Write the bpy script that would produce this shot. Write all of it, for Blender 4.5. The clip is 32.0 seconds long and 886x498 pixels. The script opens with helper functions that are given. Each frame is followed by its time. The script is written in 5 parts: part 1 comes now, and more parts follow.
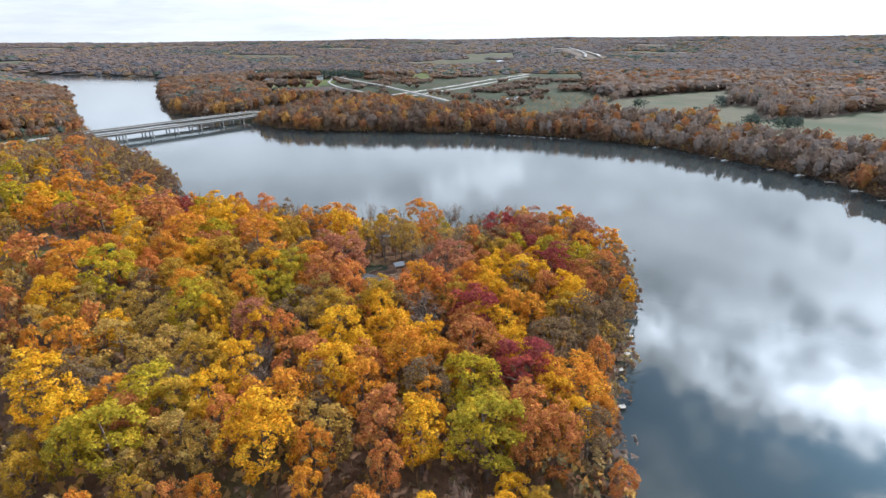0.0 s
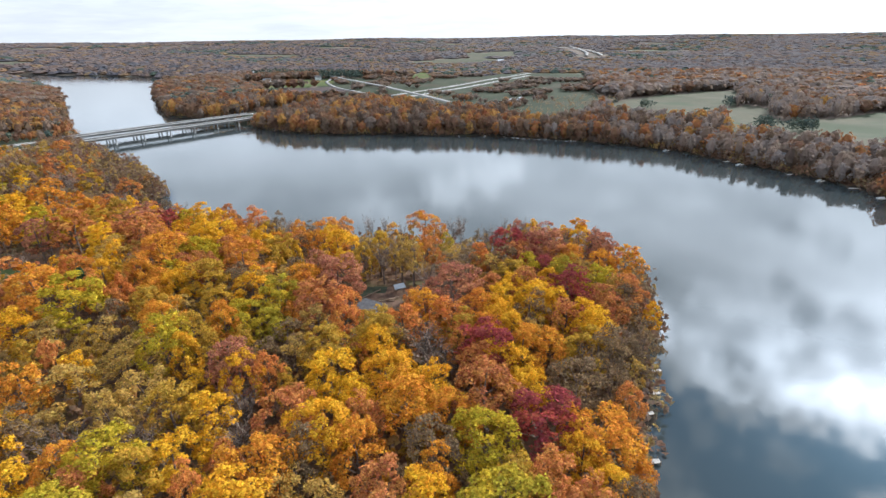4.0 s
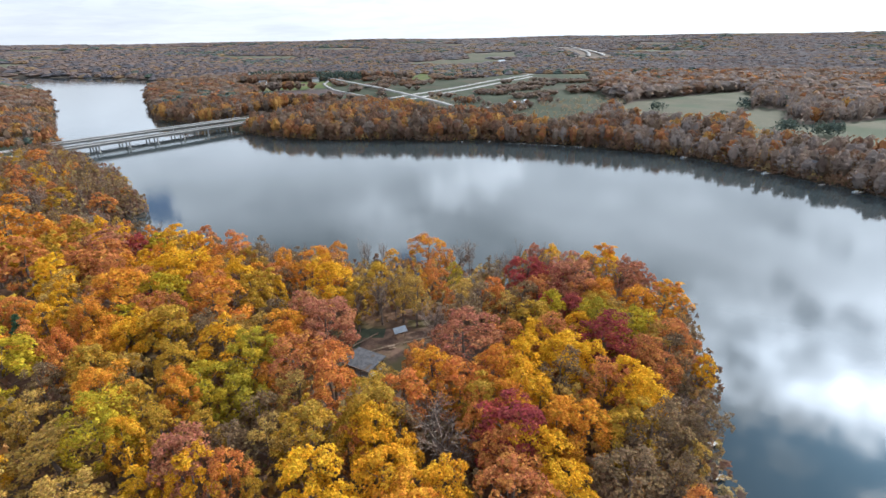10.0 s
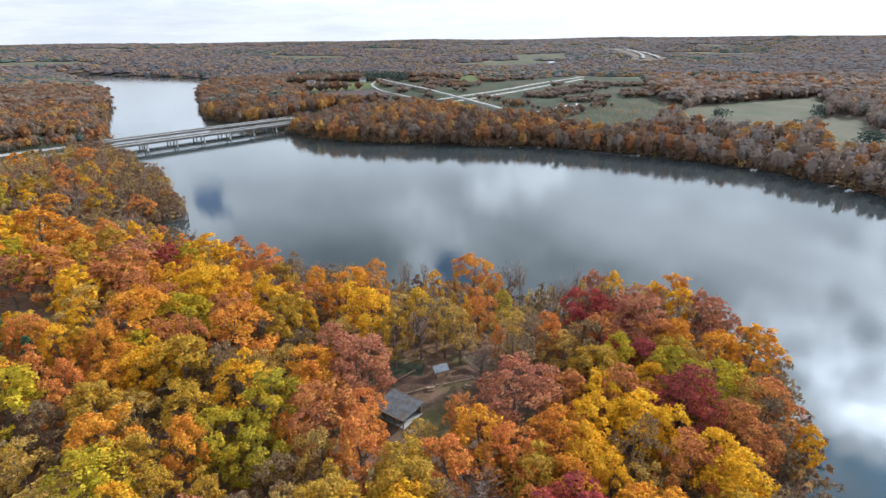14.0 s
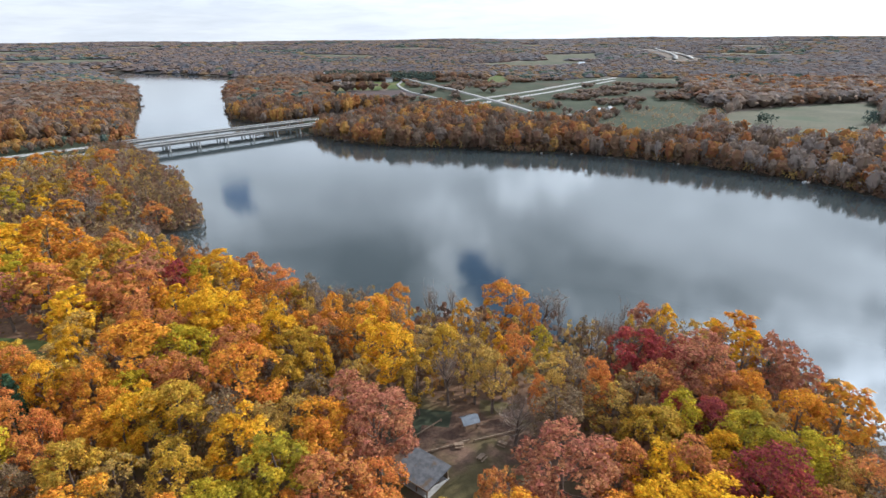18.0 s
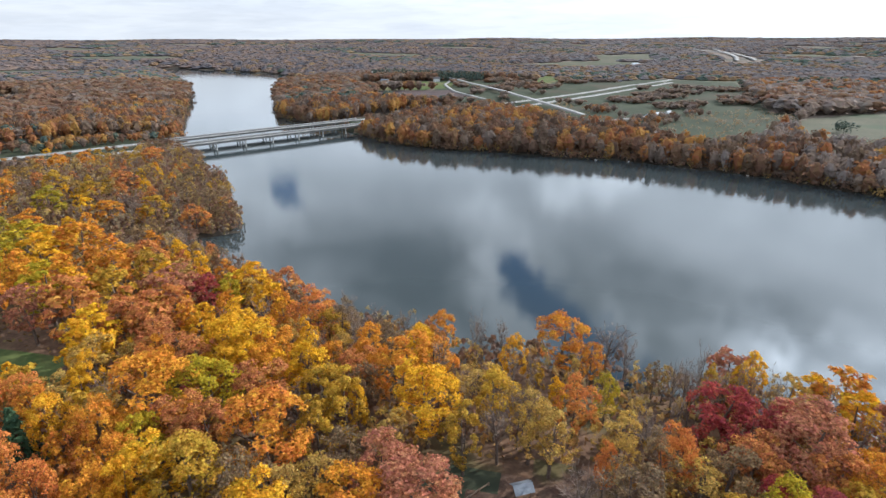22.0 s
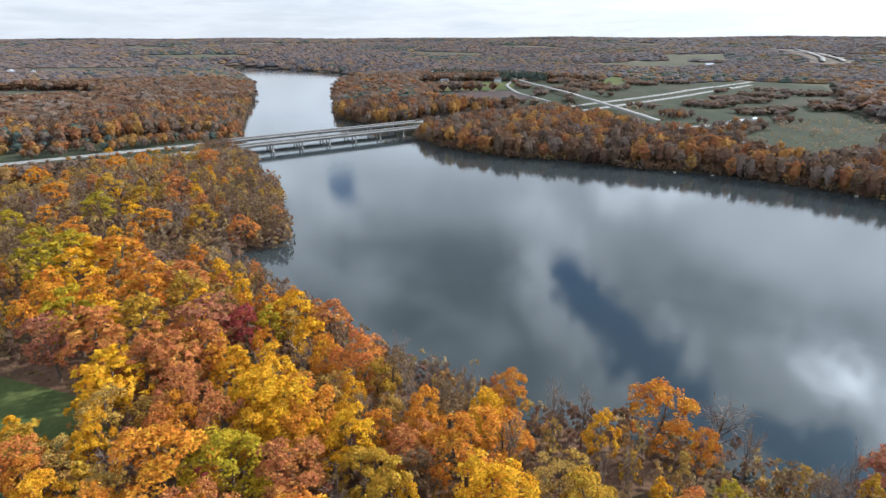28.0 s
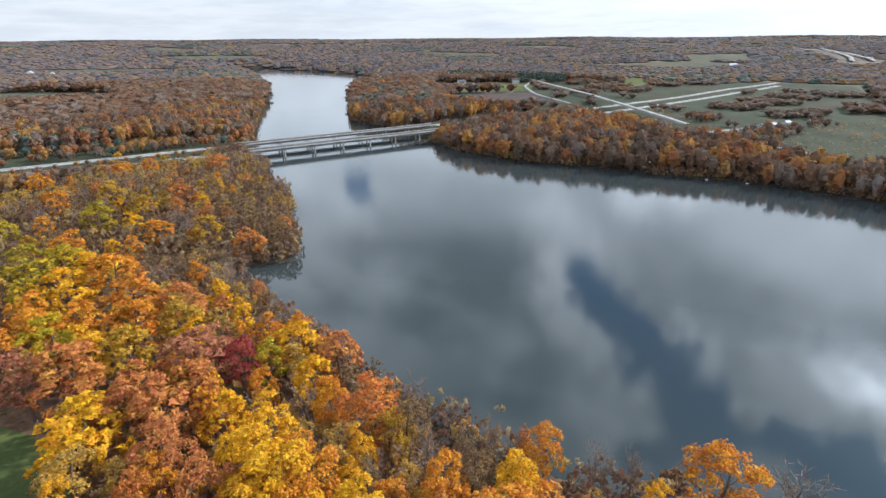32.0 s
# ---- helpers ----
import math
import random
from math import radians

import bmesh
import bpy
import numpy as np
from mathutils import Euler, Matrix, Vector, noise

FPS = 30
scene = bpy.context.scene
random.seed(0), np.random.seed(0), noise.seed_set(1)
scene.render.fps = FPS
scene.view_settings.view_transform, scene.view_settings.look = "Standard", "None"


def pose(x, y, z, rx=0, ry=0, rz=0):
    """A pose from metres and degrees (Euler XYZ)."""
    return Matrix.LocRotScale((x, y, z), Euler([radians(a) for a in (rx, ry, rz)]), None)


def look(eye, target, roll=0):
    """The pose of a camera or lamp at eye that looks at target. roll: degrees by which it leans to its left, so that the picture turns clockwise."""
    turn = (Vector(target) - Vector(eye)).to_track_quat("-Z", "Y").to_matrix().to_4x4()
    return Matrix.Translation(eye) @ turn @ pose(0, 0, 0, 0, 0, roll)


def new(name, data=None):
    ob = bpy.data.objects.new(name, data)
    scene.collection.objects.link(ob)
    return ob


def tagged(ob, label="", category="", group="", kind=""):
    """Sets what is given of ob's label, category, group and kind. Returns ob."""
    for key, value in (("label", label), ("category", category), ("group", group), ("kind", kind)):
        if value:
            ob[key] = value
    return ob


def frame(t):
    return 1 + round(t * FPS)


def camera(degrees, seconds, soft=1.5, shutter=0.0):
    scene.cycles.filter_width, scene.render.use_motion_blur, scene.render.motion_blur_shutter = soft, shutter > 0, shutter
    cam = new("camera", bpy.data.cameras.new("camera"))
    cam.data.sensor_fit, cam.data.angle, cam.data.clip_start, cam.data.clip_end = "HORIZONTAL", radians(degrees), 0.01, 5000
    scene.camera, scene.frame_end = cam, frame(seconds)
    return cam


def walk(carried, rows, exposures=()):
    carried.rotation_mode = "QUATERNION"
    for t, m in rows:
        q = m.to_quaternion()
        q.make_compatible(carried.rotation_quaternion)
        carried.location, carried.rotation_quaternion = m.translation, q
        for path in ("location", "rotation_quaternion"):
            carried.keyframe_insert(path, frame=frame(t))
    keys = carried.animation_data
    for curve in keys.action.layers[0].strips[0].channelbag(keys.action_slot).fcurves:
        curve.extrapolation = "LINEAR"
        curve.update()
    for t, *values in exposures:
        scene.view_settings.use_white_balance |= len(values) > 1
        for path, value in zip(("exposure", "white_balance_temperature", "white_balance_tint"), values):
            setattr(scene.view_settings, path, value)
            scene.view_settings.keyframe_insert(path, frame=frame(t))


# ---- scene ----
# ---- camera and its flight ----
cam = camera(78.9, 32.0, soft=1.5)
PATH = [
    (0, (15.164, -2.599, 85.711), (15.12, -0.737, 84.983), -0.6),
    (1, (14.681, 1.926, 85.808), (14.637, 3.787, 85.078), -0.7),
    (2, (14.144, 6.489, 85.839), (14.101, 8.35, 85.109), -0.7),
    (3, (13.743, 11.282, 85.92), (13.699, 13.143, 85.19), -0.7),
    (3.5, (13.573, 13.671, 86.008), (13.528, 15.532, 85.276), -0.8),
    (5.5, (12.5, 23.031, 86.455), (12.458, 24.892, 85.724), -0.7),
    (6, (12.133, 25.489, 86.426), (12.092, 27.35, 85.695), -0.7),
    (7, (11.708, 30.388, 86.274), (11.666, 32.248, 85.542), -0.8),
    (8, (11.301, 35.012, 85.852), (11.26, 36.874, 85.124), -0.9),
    (9, (10.857, 39.931, 85.886), (10.813, 41.792, 85.156), -0.9),
    (10, (10.594, 44.776, 85.857), (10.549, 46.638, 85.127), -1.0),
    (11, (10.129, 49.461, 85.849), (10.078, 51.323, 85.121), -0.9),
    (11.5, (9.855, 51.872, 85.734), (9.79, 53.734, 85.007), -0.9),
    (12, (9.499, 54.407, 85.721), (9.411, 56.268, 84.993), -0.8),
    (12.5, (9.296, 56.616, 86.01), (9.176, 58.475, 85.282), -0.8),
    (13, (8.918, 59.173, 86.011), (8.765, 61.03, 85.285), -0.8),
    (14, (7.787, 64.05, 85.842), (7.591, 65.904, 85.116), -0.7),
    (14.5, (7.33, 66.43, 85.854), (7.115, 68.281, 85.128), -0.6),
    (16.5, (5.138, 75.868, 86.084), (4.869, 77.713, 85.359), -0.5),
    (17, (4.652, 77.952, 86.432), (4.381, 79.795, 85.704), -0.5),
    (18, (3.607, 82.475, 86.655), (3.327, 84.316, 85.928), -0.5),
    (19, (2.41, 86.771, 86.92), (2.116, 88.61, 86.191), -0.5),
    (19.5, (1.573, 88.99, 87.005), (1.259, 90.826, 86.277), -0.4),
    (20, (0.983, 91.235, 87.031), (0.64, 93.065, 86.303), -0.3),
    (20.5, (0.302, 93.522, 86.934), (-0.067, 95.347, 86.206), -0.3),
    (21, (-0.467, 95.878, 86.77), (-0.862, 97.698, 86.041), -0.3),
    (22, (-1.938, 100.065, 86.86), (-2.367, 101.877, 86.131), -0.2),
    (23, (-3.305, 104.338, 86.847), (-3.758, 106.144, 86.117), -0.3),
    (24, (-5.166, 108.164, 87.319), (-5.645, 109.962, 86.586), -0.3),
    (25, (-6.86, 112.275, 87.394), (-7.371, 114.065, 86.662), -0.3),
    (25.5, (-7.864, 114.264, 87.687), (-8.392, 116.048, 86.954), -0.2),
    (27.5, (-11.888, 122.539, 87.634), (-12.487, 124.3, 86.901), -0.2),
    (28, (-12.824, 124.281, 87.685), (-13.438, 126.038, 86.952), -0.2),
    (29, (-14.741, 128.61, 87.562), (-15.375, 130.36, 86.83), -0.3),
    (30, (-16.586, 132.795, 87.473), (-17.234, 134.54, 86.741), -0.3),
    (31, (-18.67, 136.644, 87.657), (-19.327, 138.385, 86.923), -0.3),
    (32, (-20.336, 140.691, 87.566), (-21.001, 142.43, 86.835), -0.4),
]
walk(cam, [(t, look(eye, target, roll)) for t, eye, target, roll in PATH], exposures=((0, 0.25, 6100, 9), (14, 0.19, 6100, 9), (32, 0.10, 6100, 9)))

# ---- sky, sun ----
SUN_AZ, SUN_EL = radians(47), radians(30)
SUN_DIR = Vector((math.sin(SUN_AZ) * math.cos(SUN_EL), math.cos(SUN_AZ) * math.cos(SUN_EL), math.sin(SUN_EL)))
sun_data = bpy.data.lights.new("sun", "SUN")
sun_data.energy, sun_data.angle, sun_data.color = 6.0, radians(1.5), (1.0, 0.95, 0.88)
sun = new("sun", sun_data)
sun.matrix_world = look(SUN_DIR * 500, (0, 0, 0))


class Nodes:
    """A thin hand on a node tree."""

    def __init__(self, tree):
        self.tree = tree
        tree.nodes.clear()

    def add(self, kind, inputs=None, **settings):
        n = self.tree.nodes.new(kind)
        for k, v in settings.items():
            setattr(n, k, v)
        for k, v in (inputs or {}).items():
            if hasattr(v, "is_linked") or hasattr(v, "links"):
                self.tree.links.new(v, n.inputs[k])
            else:
                n.inputs[k].default_value = v
        return n

    def math(self, op, a, b=0.0, c=0.0, clamp=False):
        return self.add("ShaderNodeMath", {0: a, 1: b, 2: c}, operation=op, use_clamp=clamp).outputs[0]

    def span(self, v, a, b, lo=0.0, hi=1.0):
        return self.add("ShaderNodeMapRange", {0: v, 1: a, 2: b, 3: lo, 4: hi}, interpolation_type="SMOOTHSTEP").outputs[0]

    def mix(self, f, a, b, blend="MIX"):
        n = self.add("ShaderNodeMix", data_type="RGBA", blend_type=blend)
        for i, v in ((0, f), (6, a), (7, b)):
            if hasattr(v, "is_linked") or hasattr(v, "links"):
                self.tree.links.new(v, n.inputs[i])
            else:
                n.inputs[i].default_value = v if i == 0 else (*v, 1)
        return n.outputs[2]

    def noise(self, vec, scale, detail=4.0, rough=0.55, out=0):
        return self.add("ShaderNodeTexNoise", {"Vector": vec, "Scale": scale, "Detail": detail, "Roughness": rough}).outputs[out]


def toward(az, el):
    a, e = radians(az), radians(el)
    return (math.sin(a) * math.cos(e), math.cos(a) * math.cos(e), math.sin(e))


world = bpy.data.worlds.new("world")
scene.world = world
world.use_nodes = True
W = Nodes(world.node_tree)
ray = W.add("ShaderNodeTexCoord").outputs["Generated"]
sky = W.add("ShaderNodeTexSky", sky_type="NISHITA", sun_disc=False, sun_elevation=SUN_EL, sun_rotation=SUN_AZ, dust_density=2.0)
blue = W.mix(1.0, sky.outputs[0], (0.017, 0.062, 0.125), "MULTIPLY")
xyz = W.add("ShaderNodeSeparateXYZ", {0: ray})
lift = W.math("ADD", W.math("MAXIMUM", xyz.outputs[2], 0.0), 0.10)
flat = W.add("ShaderNodeCombineXYZ", {0: W.math("DIVIDE", xyz.outputs[0], lift), 1: W.math("DIVIDE", xyz.outputs[1], lift)}).outputs[0]
warp = W.add("ShaderNodeVectorMath", {0: flat, 1: W.noise(flat, 1.1, 3.0, out=1)}, operation="ADD").outputs[0]
billow = W.noise(warp, 2.3, 7.0, 0.58)
banks = W.noise(flat, 0.55, 3.0, 0.5)
glow = W.math("MAXIMUM", W.add("ShaderNodeVectorMath", {0: ray, 1: tuple(SUN_DIR)}, operation="DOT_PRODUCT").outputs["Value"], 0.0)
near_sun = W.math("ADD", W.math("MULTIPLY", W.math("POWER", glow, 60.0), 3.5), W.math("MULTIPLY", W.math("POWER", glow, 6.0), 0.25))


def sky_band(a, c, deg, inner, outer, hi, scale, wild):
    """A soft-edged band of sky between two directions."""
    a, c = Vector(toward(*a)), Vector(toward(*c))
    ab = c - a
    rel = W.add("ShaderNodeVectorMath", {0: ray, 1: tuple(a)}, operation="SUBTRACT").outputs[0]
    along = W.add("ShaderNodeVectorMath", {0: rel, 1: tuple(ab / ab.length_squared)}, operation="DOT_PRODUCT").outputs["Value"]
    foot = W.add("ShaderNodeVectorMath", {0: tuple(ab), "Scale": W.math("ADD", along, 0.0, clamp=True)}, operation="SCALE").outputs[0]
    d = W.add("ShaderNodeVectorMath", {0: rel, 1: foot}, operation="DISTANCE").outputs["Value"]
    d = W.math("ADD", d, W.math("MULTIPLY", W.math("SUBTRACT", W.noise(ray, scale * 5.5, 6.0, 0.6), 0.5), wild))
    return W.span(d, radians(deg) * inner, radians(deg) * outer, hi, 0.0)


# brighter heads of cloud, and the full glare near the sun
heads = 0.0
for a, c, deg, gain in (
    ((-8.5, 23), (-6, 28), 2.0, 0.75), ((-6, 28), (2.5, 32.6), 1.6, 0.55), ((-2, 37), (-1, 41), 2.4, 0.32), ((6, 27), (9, 30.5), 1.5, 0.48), ((16, 29.5), (26, 30.5), 2.6, 0.50), ((13, 32.6), (21, 33.4), 1.3, 0.40),
    ((-10, 18), (-6, 21.5), 2.4, 0.40), ((-2, 15.8), (6, 13.4), 1.3, 0.45), ((-38, 13), (-31, 17), 2.2, 0.25), ((12, 19), (36, 19.5), 5.0, 0.26),
):
    heads = W.math("MAXIMUM", heads, sky_band(a, c, deg, 0.1, 1.7, gain, 3.4, 0.15))
curls = W.span(W.noise(ray, 11.0, 7.0, 0.62), 0.38, 0.62, 0.15, 1.25)
for a, c, deg, gain in (((21, 27.5), (27, 29.5), 1.9, 1.9), ((26, 28.5), (33, 27.5), 2.8, 1.8), ((30, 29.5), (41, 28.5), 3.0, 2.2), ((39, 28), (47, 29.5), 3.6, 3.0), ((27, 31.8), (33, 32), 1.0, 0.8), ((37, 30.8), (45, 31.2), 1.5, 1.5)):
    near_sun = W.math("ADD", near_sun, W.math("MULTIPLY", sky_band(a, c, deg, 0.25, 1.5, gain, 4.0, 0.17), curls))
for a, c, deg, gain in (((20, 26.6), (34, 26.4), 2.4, 0.55), ((27, 23.6), (39, 24.6), 2.0, 0.35)):
    near_sun = W.math("ADD", near_sun, sky_band(a, c, deg, 0.1, 1.8, gain, 3.0, 0.12))
# darker undersides
bellies = 0.0
for a, c, deg, gain in (((-18, 25), (-21, 35), 5.5, 0.40), ((-9, 33.5), (-13, 37), 3.0, 0.42), ((20, 24.5), (25, 26.3), 2.2, 0.30), ((34, 21.8), (36.4, 23.2), 1.0, 0.36), ((39, 23), (41, 23.6), 0.9, 0.40), ((30.7, 15.9), (37.3, 17.8), 0.6, 0.26), ((2, 20.5), (14, 23), 2.6, 0.16), ((-30, 19.5), (-14, 21), 3.6, 0.26)):
    bellies = W.math("MAXIMUM", bellies, sky_band(a, c, deg, 0.2, 1.7, gain, 2.4, 0.10))
shade = W.span(W.math("ADD", W.math("MULTIPLY", billow, 0.65), W.math("MULTIPLY", banks, 0.35)), 0.37, 0.60)
shade = W.math("ADD", W.math("MULTIPLY", W.math("SUBTRACT", shade, 0.5), W.span(xyz.outputs[2], 0.32, 0.50, 0.28, 0.72)), 0.49)
shade = W.math("SUBTRACT", W.math("ADD", shade, heads), bellies, clamp=True)
cloud = W.mix(shade, (0.50, 0.57, 0.66), (2.36, 2.54, 2.76))
lit = W.mix(1.0, cloud, W.add("ShaderNodeCombineXYZ", {i: W.math("ADD", near_sun, 0.80) for i in range(3)}).outputs[0], "MULTIPLY")
# rifts in the cloud where the blue shows
rift = 0.0
for a, c, deg, hi in (
    ((-5, 24.3), (-1, 26.8), 2.0, 1.0), ((-1.5, 26.5), (3.5, 30.5), 2.4, 1.0), ((3.5, 30.5), (9, 33.8), 2.8, 1.0), ((8, 33.5), (11, 38), 3.0, 0.95), ((4, 39.5), (11, 38), 1.8, 0.85),
    ((17, 34.2), (25, 35.6), 1.4, 0.95), ((22, 33.6), (29, 35.2), 1.8, 0.85), ((28, 36), (44, 34.8), 2.4, 0.85), ((23, 37.5), (40, 39.5), 3.2, 0.9), ((-30.2, 13.8), (-29.9, 15.6), 0.40, 0.85),
):
    rift = W.math("MAXIMUM", rift, sky_band(a, c, deg, 0.55, 1.35, hi, 3.6, 0.16))
for a, c, deg in (((36, 35.2), (38.5, 36.4), 0.9), ((24.5, 39), (26, 41), 2.0), ((28, 35), (29.5, 37), 0.8)):
    rift = W.math("MULTIPLY", rift, W.math("SUBTRACT", 1.0, sky_band(a, c, deg, 0.2, 1.6, 0.4, 3.0, 0.10)))
# unseen overhead, blue is added in the cloud to deepen shadows below
rift = W.math("MAXIMUM", rift, W.math("MULTIPLY", W.span(xyz.outputs[2], 0.68, 0.85), W.span(banks, 0.35, 0.60, 0.9, 0.35)))
open_sky = W.mix(rift, lit, blue)
haze_low = W.span(xyz.outputs[2], 0.03, 0.15, 1.0, 0.0)
streak = W.noise(W.add("ShaderNodeVectorMath", {0: ray, 1: (4.0, 4.0, 30.0)}, operation="MULTIPLY").outputs[0], 1.0, 4.0)
low = W.mix(W.span(streak, 0.38, 0.62), (0.80, 0.84, 0.90), (0.93, 0.96, 1.0))
low = W.mix(1.0, low, W.add("ShaderNodeCombineXYZ", {i: W.math("ADD", W.math("MULTIPLY", W.math("POWER", glow, 3.0), 0.9), 0.82) for i in range(3)}).outputs[0], "MULTIPLY")
final = W.mix(W.math("MULTIPLY", haze_low, 0.9), open_sky, low)
W.add("ShaderNodeOutputWorld", {0: W.add("ShaderNodeBackground", {0: final, 1: 1.0}).outputs[0]})


# ---- materials ----
def material(name):
    m = bpy.data.materials.new(name)
    m.use_nodes = True
    return m, Nodes(m.node_tree)


def surface(name, a, b, scale, rough=0.85, bump=0.0, metal=0.0, fine=8.0, c=None):
    """Two-scale mottling between colours, in metres."""
    m, n = material(name)
    at = n.add("ShaderNodeTexCoord").outputs["Object"]
    big, small = n.noise(at, scale, 5.0), n.noise(at, scale * fine, 4.0)
    col = n.mix(n.span(n.math("ADD", n.math("MULTIPLY", big, 0.6), n.math("MULTIPLY", small, 0.4)), 0.36, 0.64), a, b)
    if c:
        col = n.mix(n.span(n.noise(at, scale * 0.31, 3.0), 0.52, 0.66), col, c)
    p = n.add("ShaderNodeBsdfPrincipled", {"Base Color": col, "Roughness": rough, "Metallic": metal, "Specular IOR Level": 0.5 if rough < 0.8 else 0.06})
    if bump:
        n.tree.links.new(n.add("ShaderNodeBump", {"Strength": bump, "Distance": 0.2, "Height": small}).outputs[0], p.inputs["Normal"])
    n.add("ShaderNodeOutputMaterial", {0: p.outputs[0]})
    return m


def leafage(name, a, b, c, through_light=0.30, single=True, gaps=0.0, open_=0.46, broad=0.12, vary=0.34):
    """Autumn leaves: a..b from tree to tree, c on some clumps."""
    m, n = material(name)
    rnd = n.add("ShaderNodeObjectInfo").outputs["Random"]
    isl = n.add("ShaderNodeNewGeometry").outputs["Random Per Island"]
    at = n.add("ShaderNodeTexCoord").outputs["Object"]
    if single:
        tone, patch = rnd, n.span(n.noise(at, 0.35, 3.0), 0.42, 0.66)
    else:
        # one tint for each crown-sized cell of the wood
        cell = n.add("ShaderNodeTexVoronoi", {"Vector": n.add("ShaderNodeVectorMath", {0: at, 1: (1.0, 1.0, 0.1)}, operation="MULTIPLY").outputs[0], "Scale": broad, "Randomness": 1.0}).outputs["Color"]
        rgb = n.add("ShaderNodeSeparateColor", {0: cell})
        tone, patch = rgb.outputs[0], n.span(n.math("ADD", n.math("MULTIPLY", rgb.outputs[1], 0.5), n.math("MULTIPLY", n.noise(at, broad * 0.35, 2.0), 0.5)), 0.40, 0.62)
    col = n.mix(tone, a, b)
    col = n.mix(n.math("MULTIPLY", patch, 0.75), col, c)
    value = n.math("ADD", n.math("MULTIPLY", isl, 0.64 if single else vary), 0.52 if single else 1.0 - vary / 2)
    col = n.add("ShaderNodeHueSaturation", {"Hue": n.math("ADD", n.math("MULTIPLY", n.math("FRACT", n.math("MULTIPLY", isl, 7.31)), 0.03), 0.485), "Saturation": 1.0, "Value": value, "Color": col}).outputs[0]
    if single:
        speck = n.noise(at, 5.5, 3.0, 0.65)
        col = n.mix(1.0, col, n.add("ShaderNodeCombineXYZ", {k: n.span(speck, 0.3, 0.7, 0.62, 1.32) for k in range(3)}).outputs[0], "MULTIPLY")
    d = n.add("ShaderNodeBsdfDiffuse", {0: col}).outputs[0]
    t = n.add("ShaderNodeBsdfTranslucent", {0: col}).outputs[0]
    leaf = n.add("ShaderNodeMixShader", {0: through_light, 1: d, 2: t}).outputs[0]
    if gaps:
        # daylight between the leaves of a spray
        hole = n.span(n.noise(at, gaps, 2.0, 0.6), open_ - 0.01, open_ + 0.01, 1.0, 0.0)
        leaf = n.add("ShaderNodeMixShader", {0: hole, 1: leaf, 2: n.add("ShaderNodeBsdfTransparent").outputs[0]}).outputs[0]
    n.add("ShaderNodeOutputMaterial", {0: leaf})
    return m


GOLD = leafage("golden_leaves", (0.72, 0.385, 0.022), (0.66, 0.31, 0.024), (0.76, 0.46, 0.045), 0.29, gaps=6.0, open_=0.42)
ORANGE = leafage("orange_leaves", (0.64, 0.265, 0.032), (0.54, 0.185, 0.038), (0.69, 0.35, 0.04), 0.29, gaps=6.0, open_=0.42)
RUSSET = leafage("russet_leaves", (0.52, 0.19, 0.062), (0.41, 0.15, 0.065), (0.60, 0.28, 0.065), 0.28, gaps=6.0, open_=0.42)
ROSE = leafage("dusty_rose_leaves", (0.42, 0.175, 0.105), (0.37, 0.145, 0.092), (0.50, 0.22, 0.10), 0.36, gaps=6.0, open_=0.42)
SCARLET = leafage("scarlet_leaves", (0.58, 0.185, 0.055), (0.53, 0.20, 0.06), (0.64, 0.28, 0.06), 0.29, gaps=6.0, open_=0.42)
CRIMSON = leafage("crimson_leaves", (0.36, 0.060, 0.058), (0.27, 0.060, 0.062), (0.44, 0.10, 0.06), 0.38, gaps=6.0, open_=0.42)
GREEN = leafage("yellow_green_leaves", (0.42, 0.32, 0.028), (0.30, 0.245, 0.034), (0.60, 0.39, 0.03), 0.29, gaps=6.0, open_=0.42)
OLIVE = leafage("olive_gold_leaves", (0.50, 0.300, 0.040), (0.40, 0.250, 0.045), (0.56, 0.31, 0.035), 0.29, gaps=6.0, open_=0.42)
TAN = leafage("tan_leaves", (0.47, 0.295, 0.078), (0.38, 0.255, 0.085), (0.55, 0.33, 0.062), 0.30, gaps=6.0, open_=0.42)
TWIG = leafage("bare_twigs", (0.250, 0.188, 0.150), (0.200, 0.150, 0.125), (0.300, 0.237, 0.188), 0.1)
NEEDLE = leafage("pine_needles", (0.05, 0.09, 0.05), (0.06, 0.11, 0.06), (0.08, 0.13, 0.06), 0.1)
WOODS = leafage("rusty_woods_leaves", (0.225, 0.125, 0.078), (0.165, 0.112, 0.085), (0.235, 0.14, 0.085), 0.48, False, vary=0.16)
WOODS_COPPER = leafage("copper_woods_leaves", (0.34, 0.150, 0.066), (0.275, 0.132, 0.07), (0.345, 0.18, 0.07), 0.48, False, vary=0.16)
WOODS_GOLD = leafage("woods_gold_leaves", (0.40, 0.225, 0.075), (0.29, 0.185, 0.078), (0.42, 0.235, 0.075), 0.48, False, vary=0.16)
WOODS_DARK = leafage("dark_brown_woods_leaves", (0.158, 0.108, 0.080), (0.13, 0.10, 0.082), (0.175, 0.12, 0.078), 0.48, False, vary=0.16)
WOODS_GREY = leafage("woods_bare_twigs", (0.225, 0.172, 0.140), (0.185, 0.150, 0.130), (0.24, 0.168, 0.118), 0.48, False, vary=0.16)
# paler and greyer than the other woods, standing in for haze
WOODS_HAZED = leafage("haze_pale_twigs", (0.275, 0.225, 0.195), (0.225, 0.195, 0.182), (0.28, 0.205, 0.155), 0.45, False, vary=0.16)
WOODS_PINE = leafage("woods_needles", (0.075, 0.098, 0.082), (0.066, 0.088, 0.08), (0.09, 0.11, 0.08), 0.15, False)
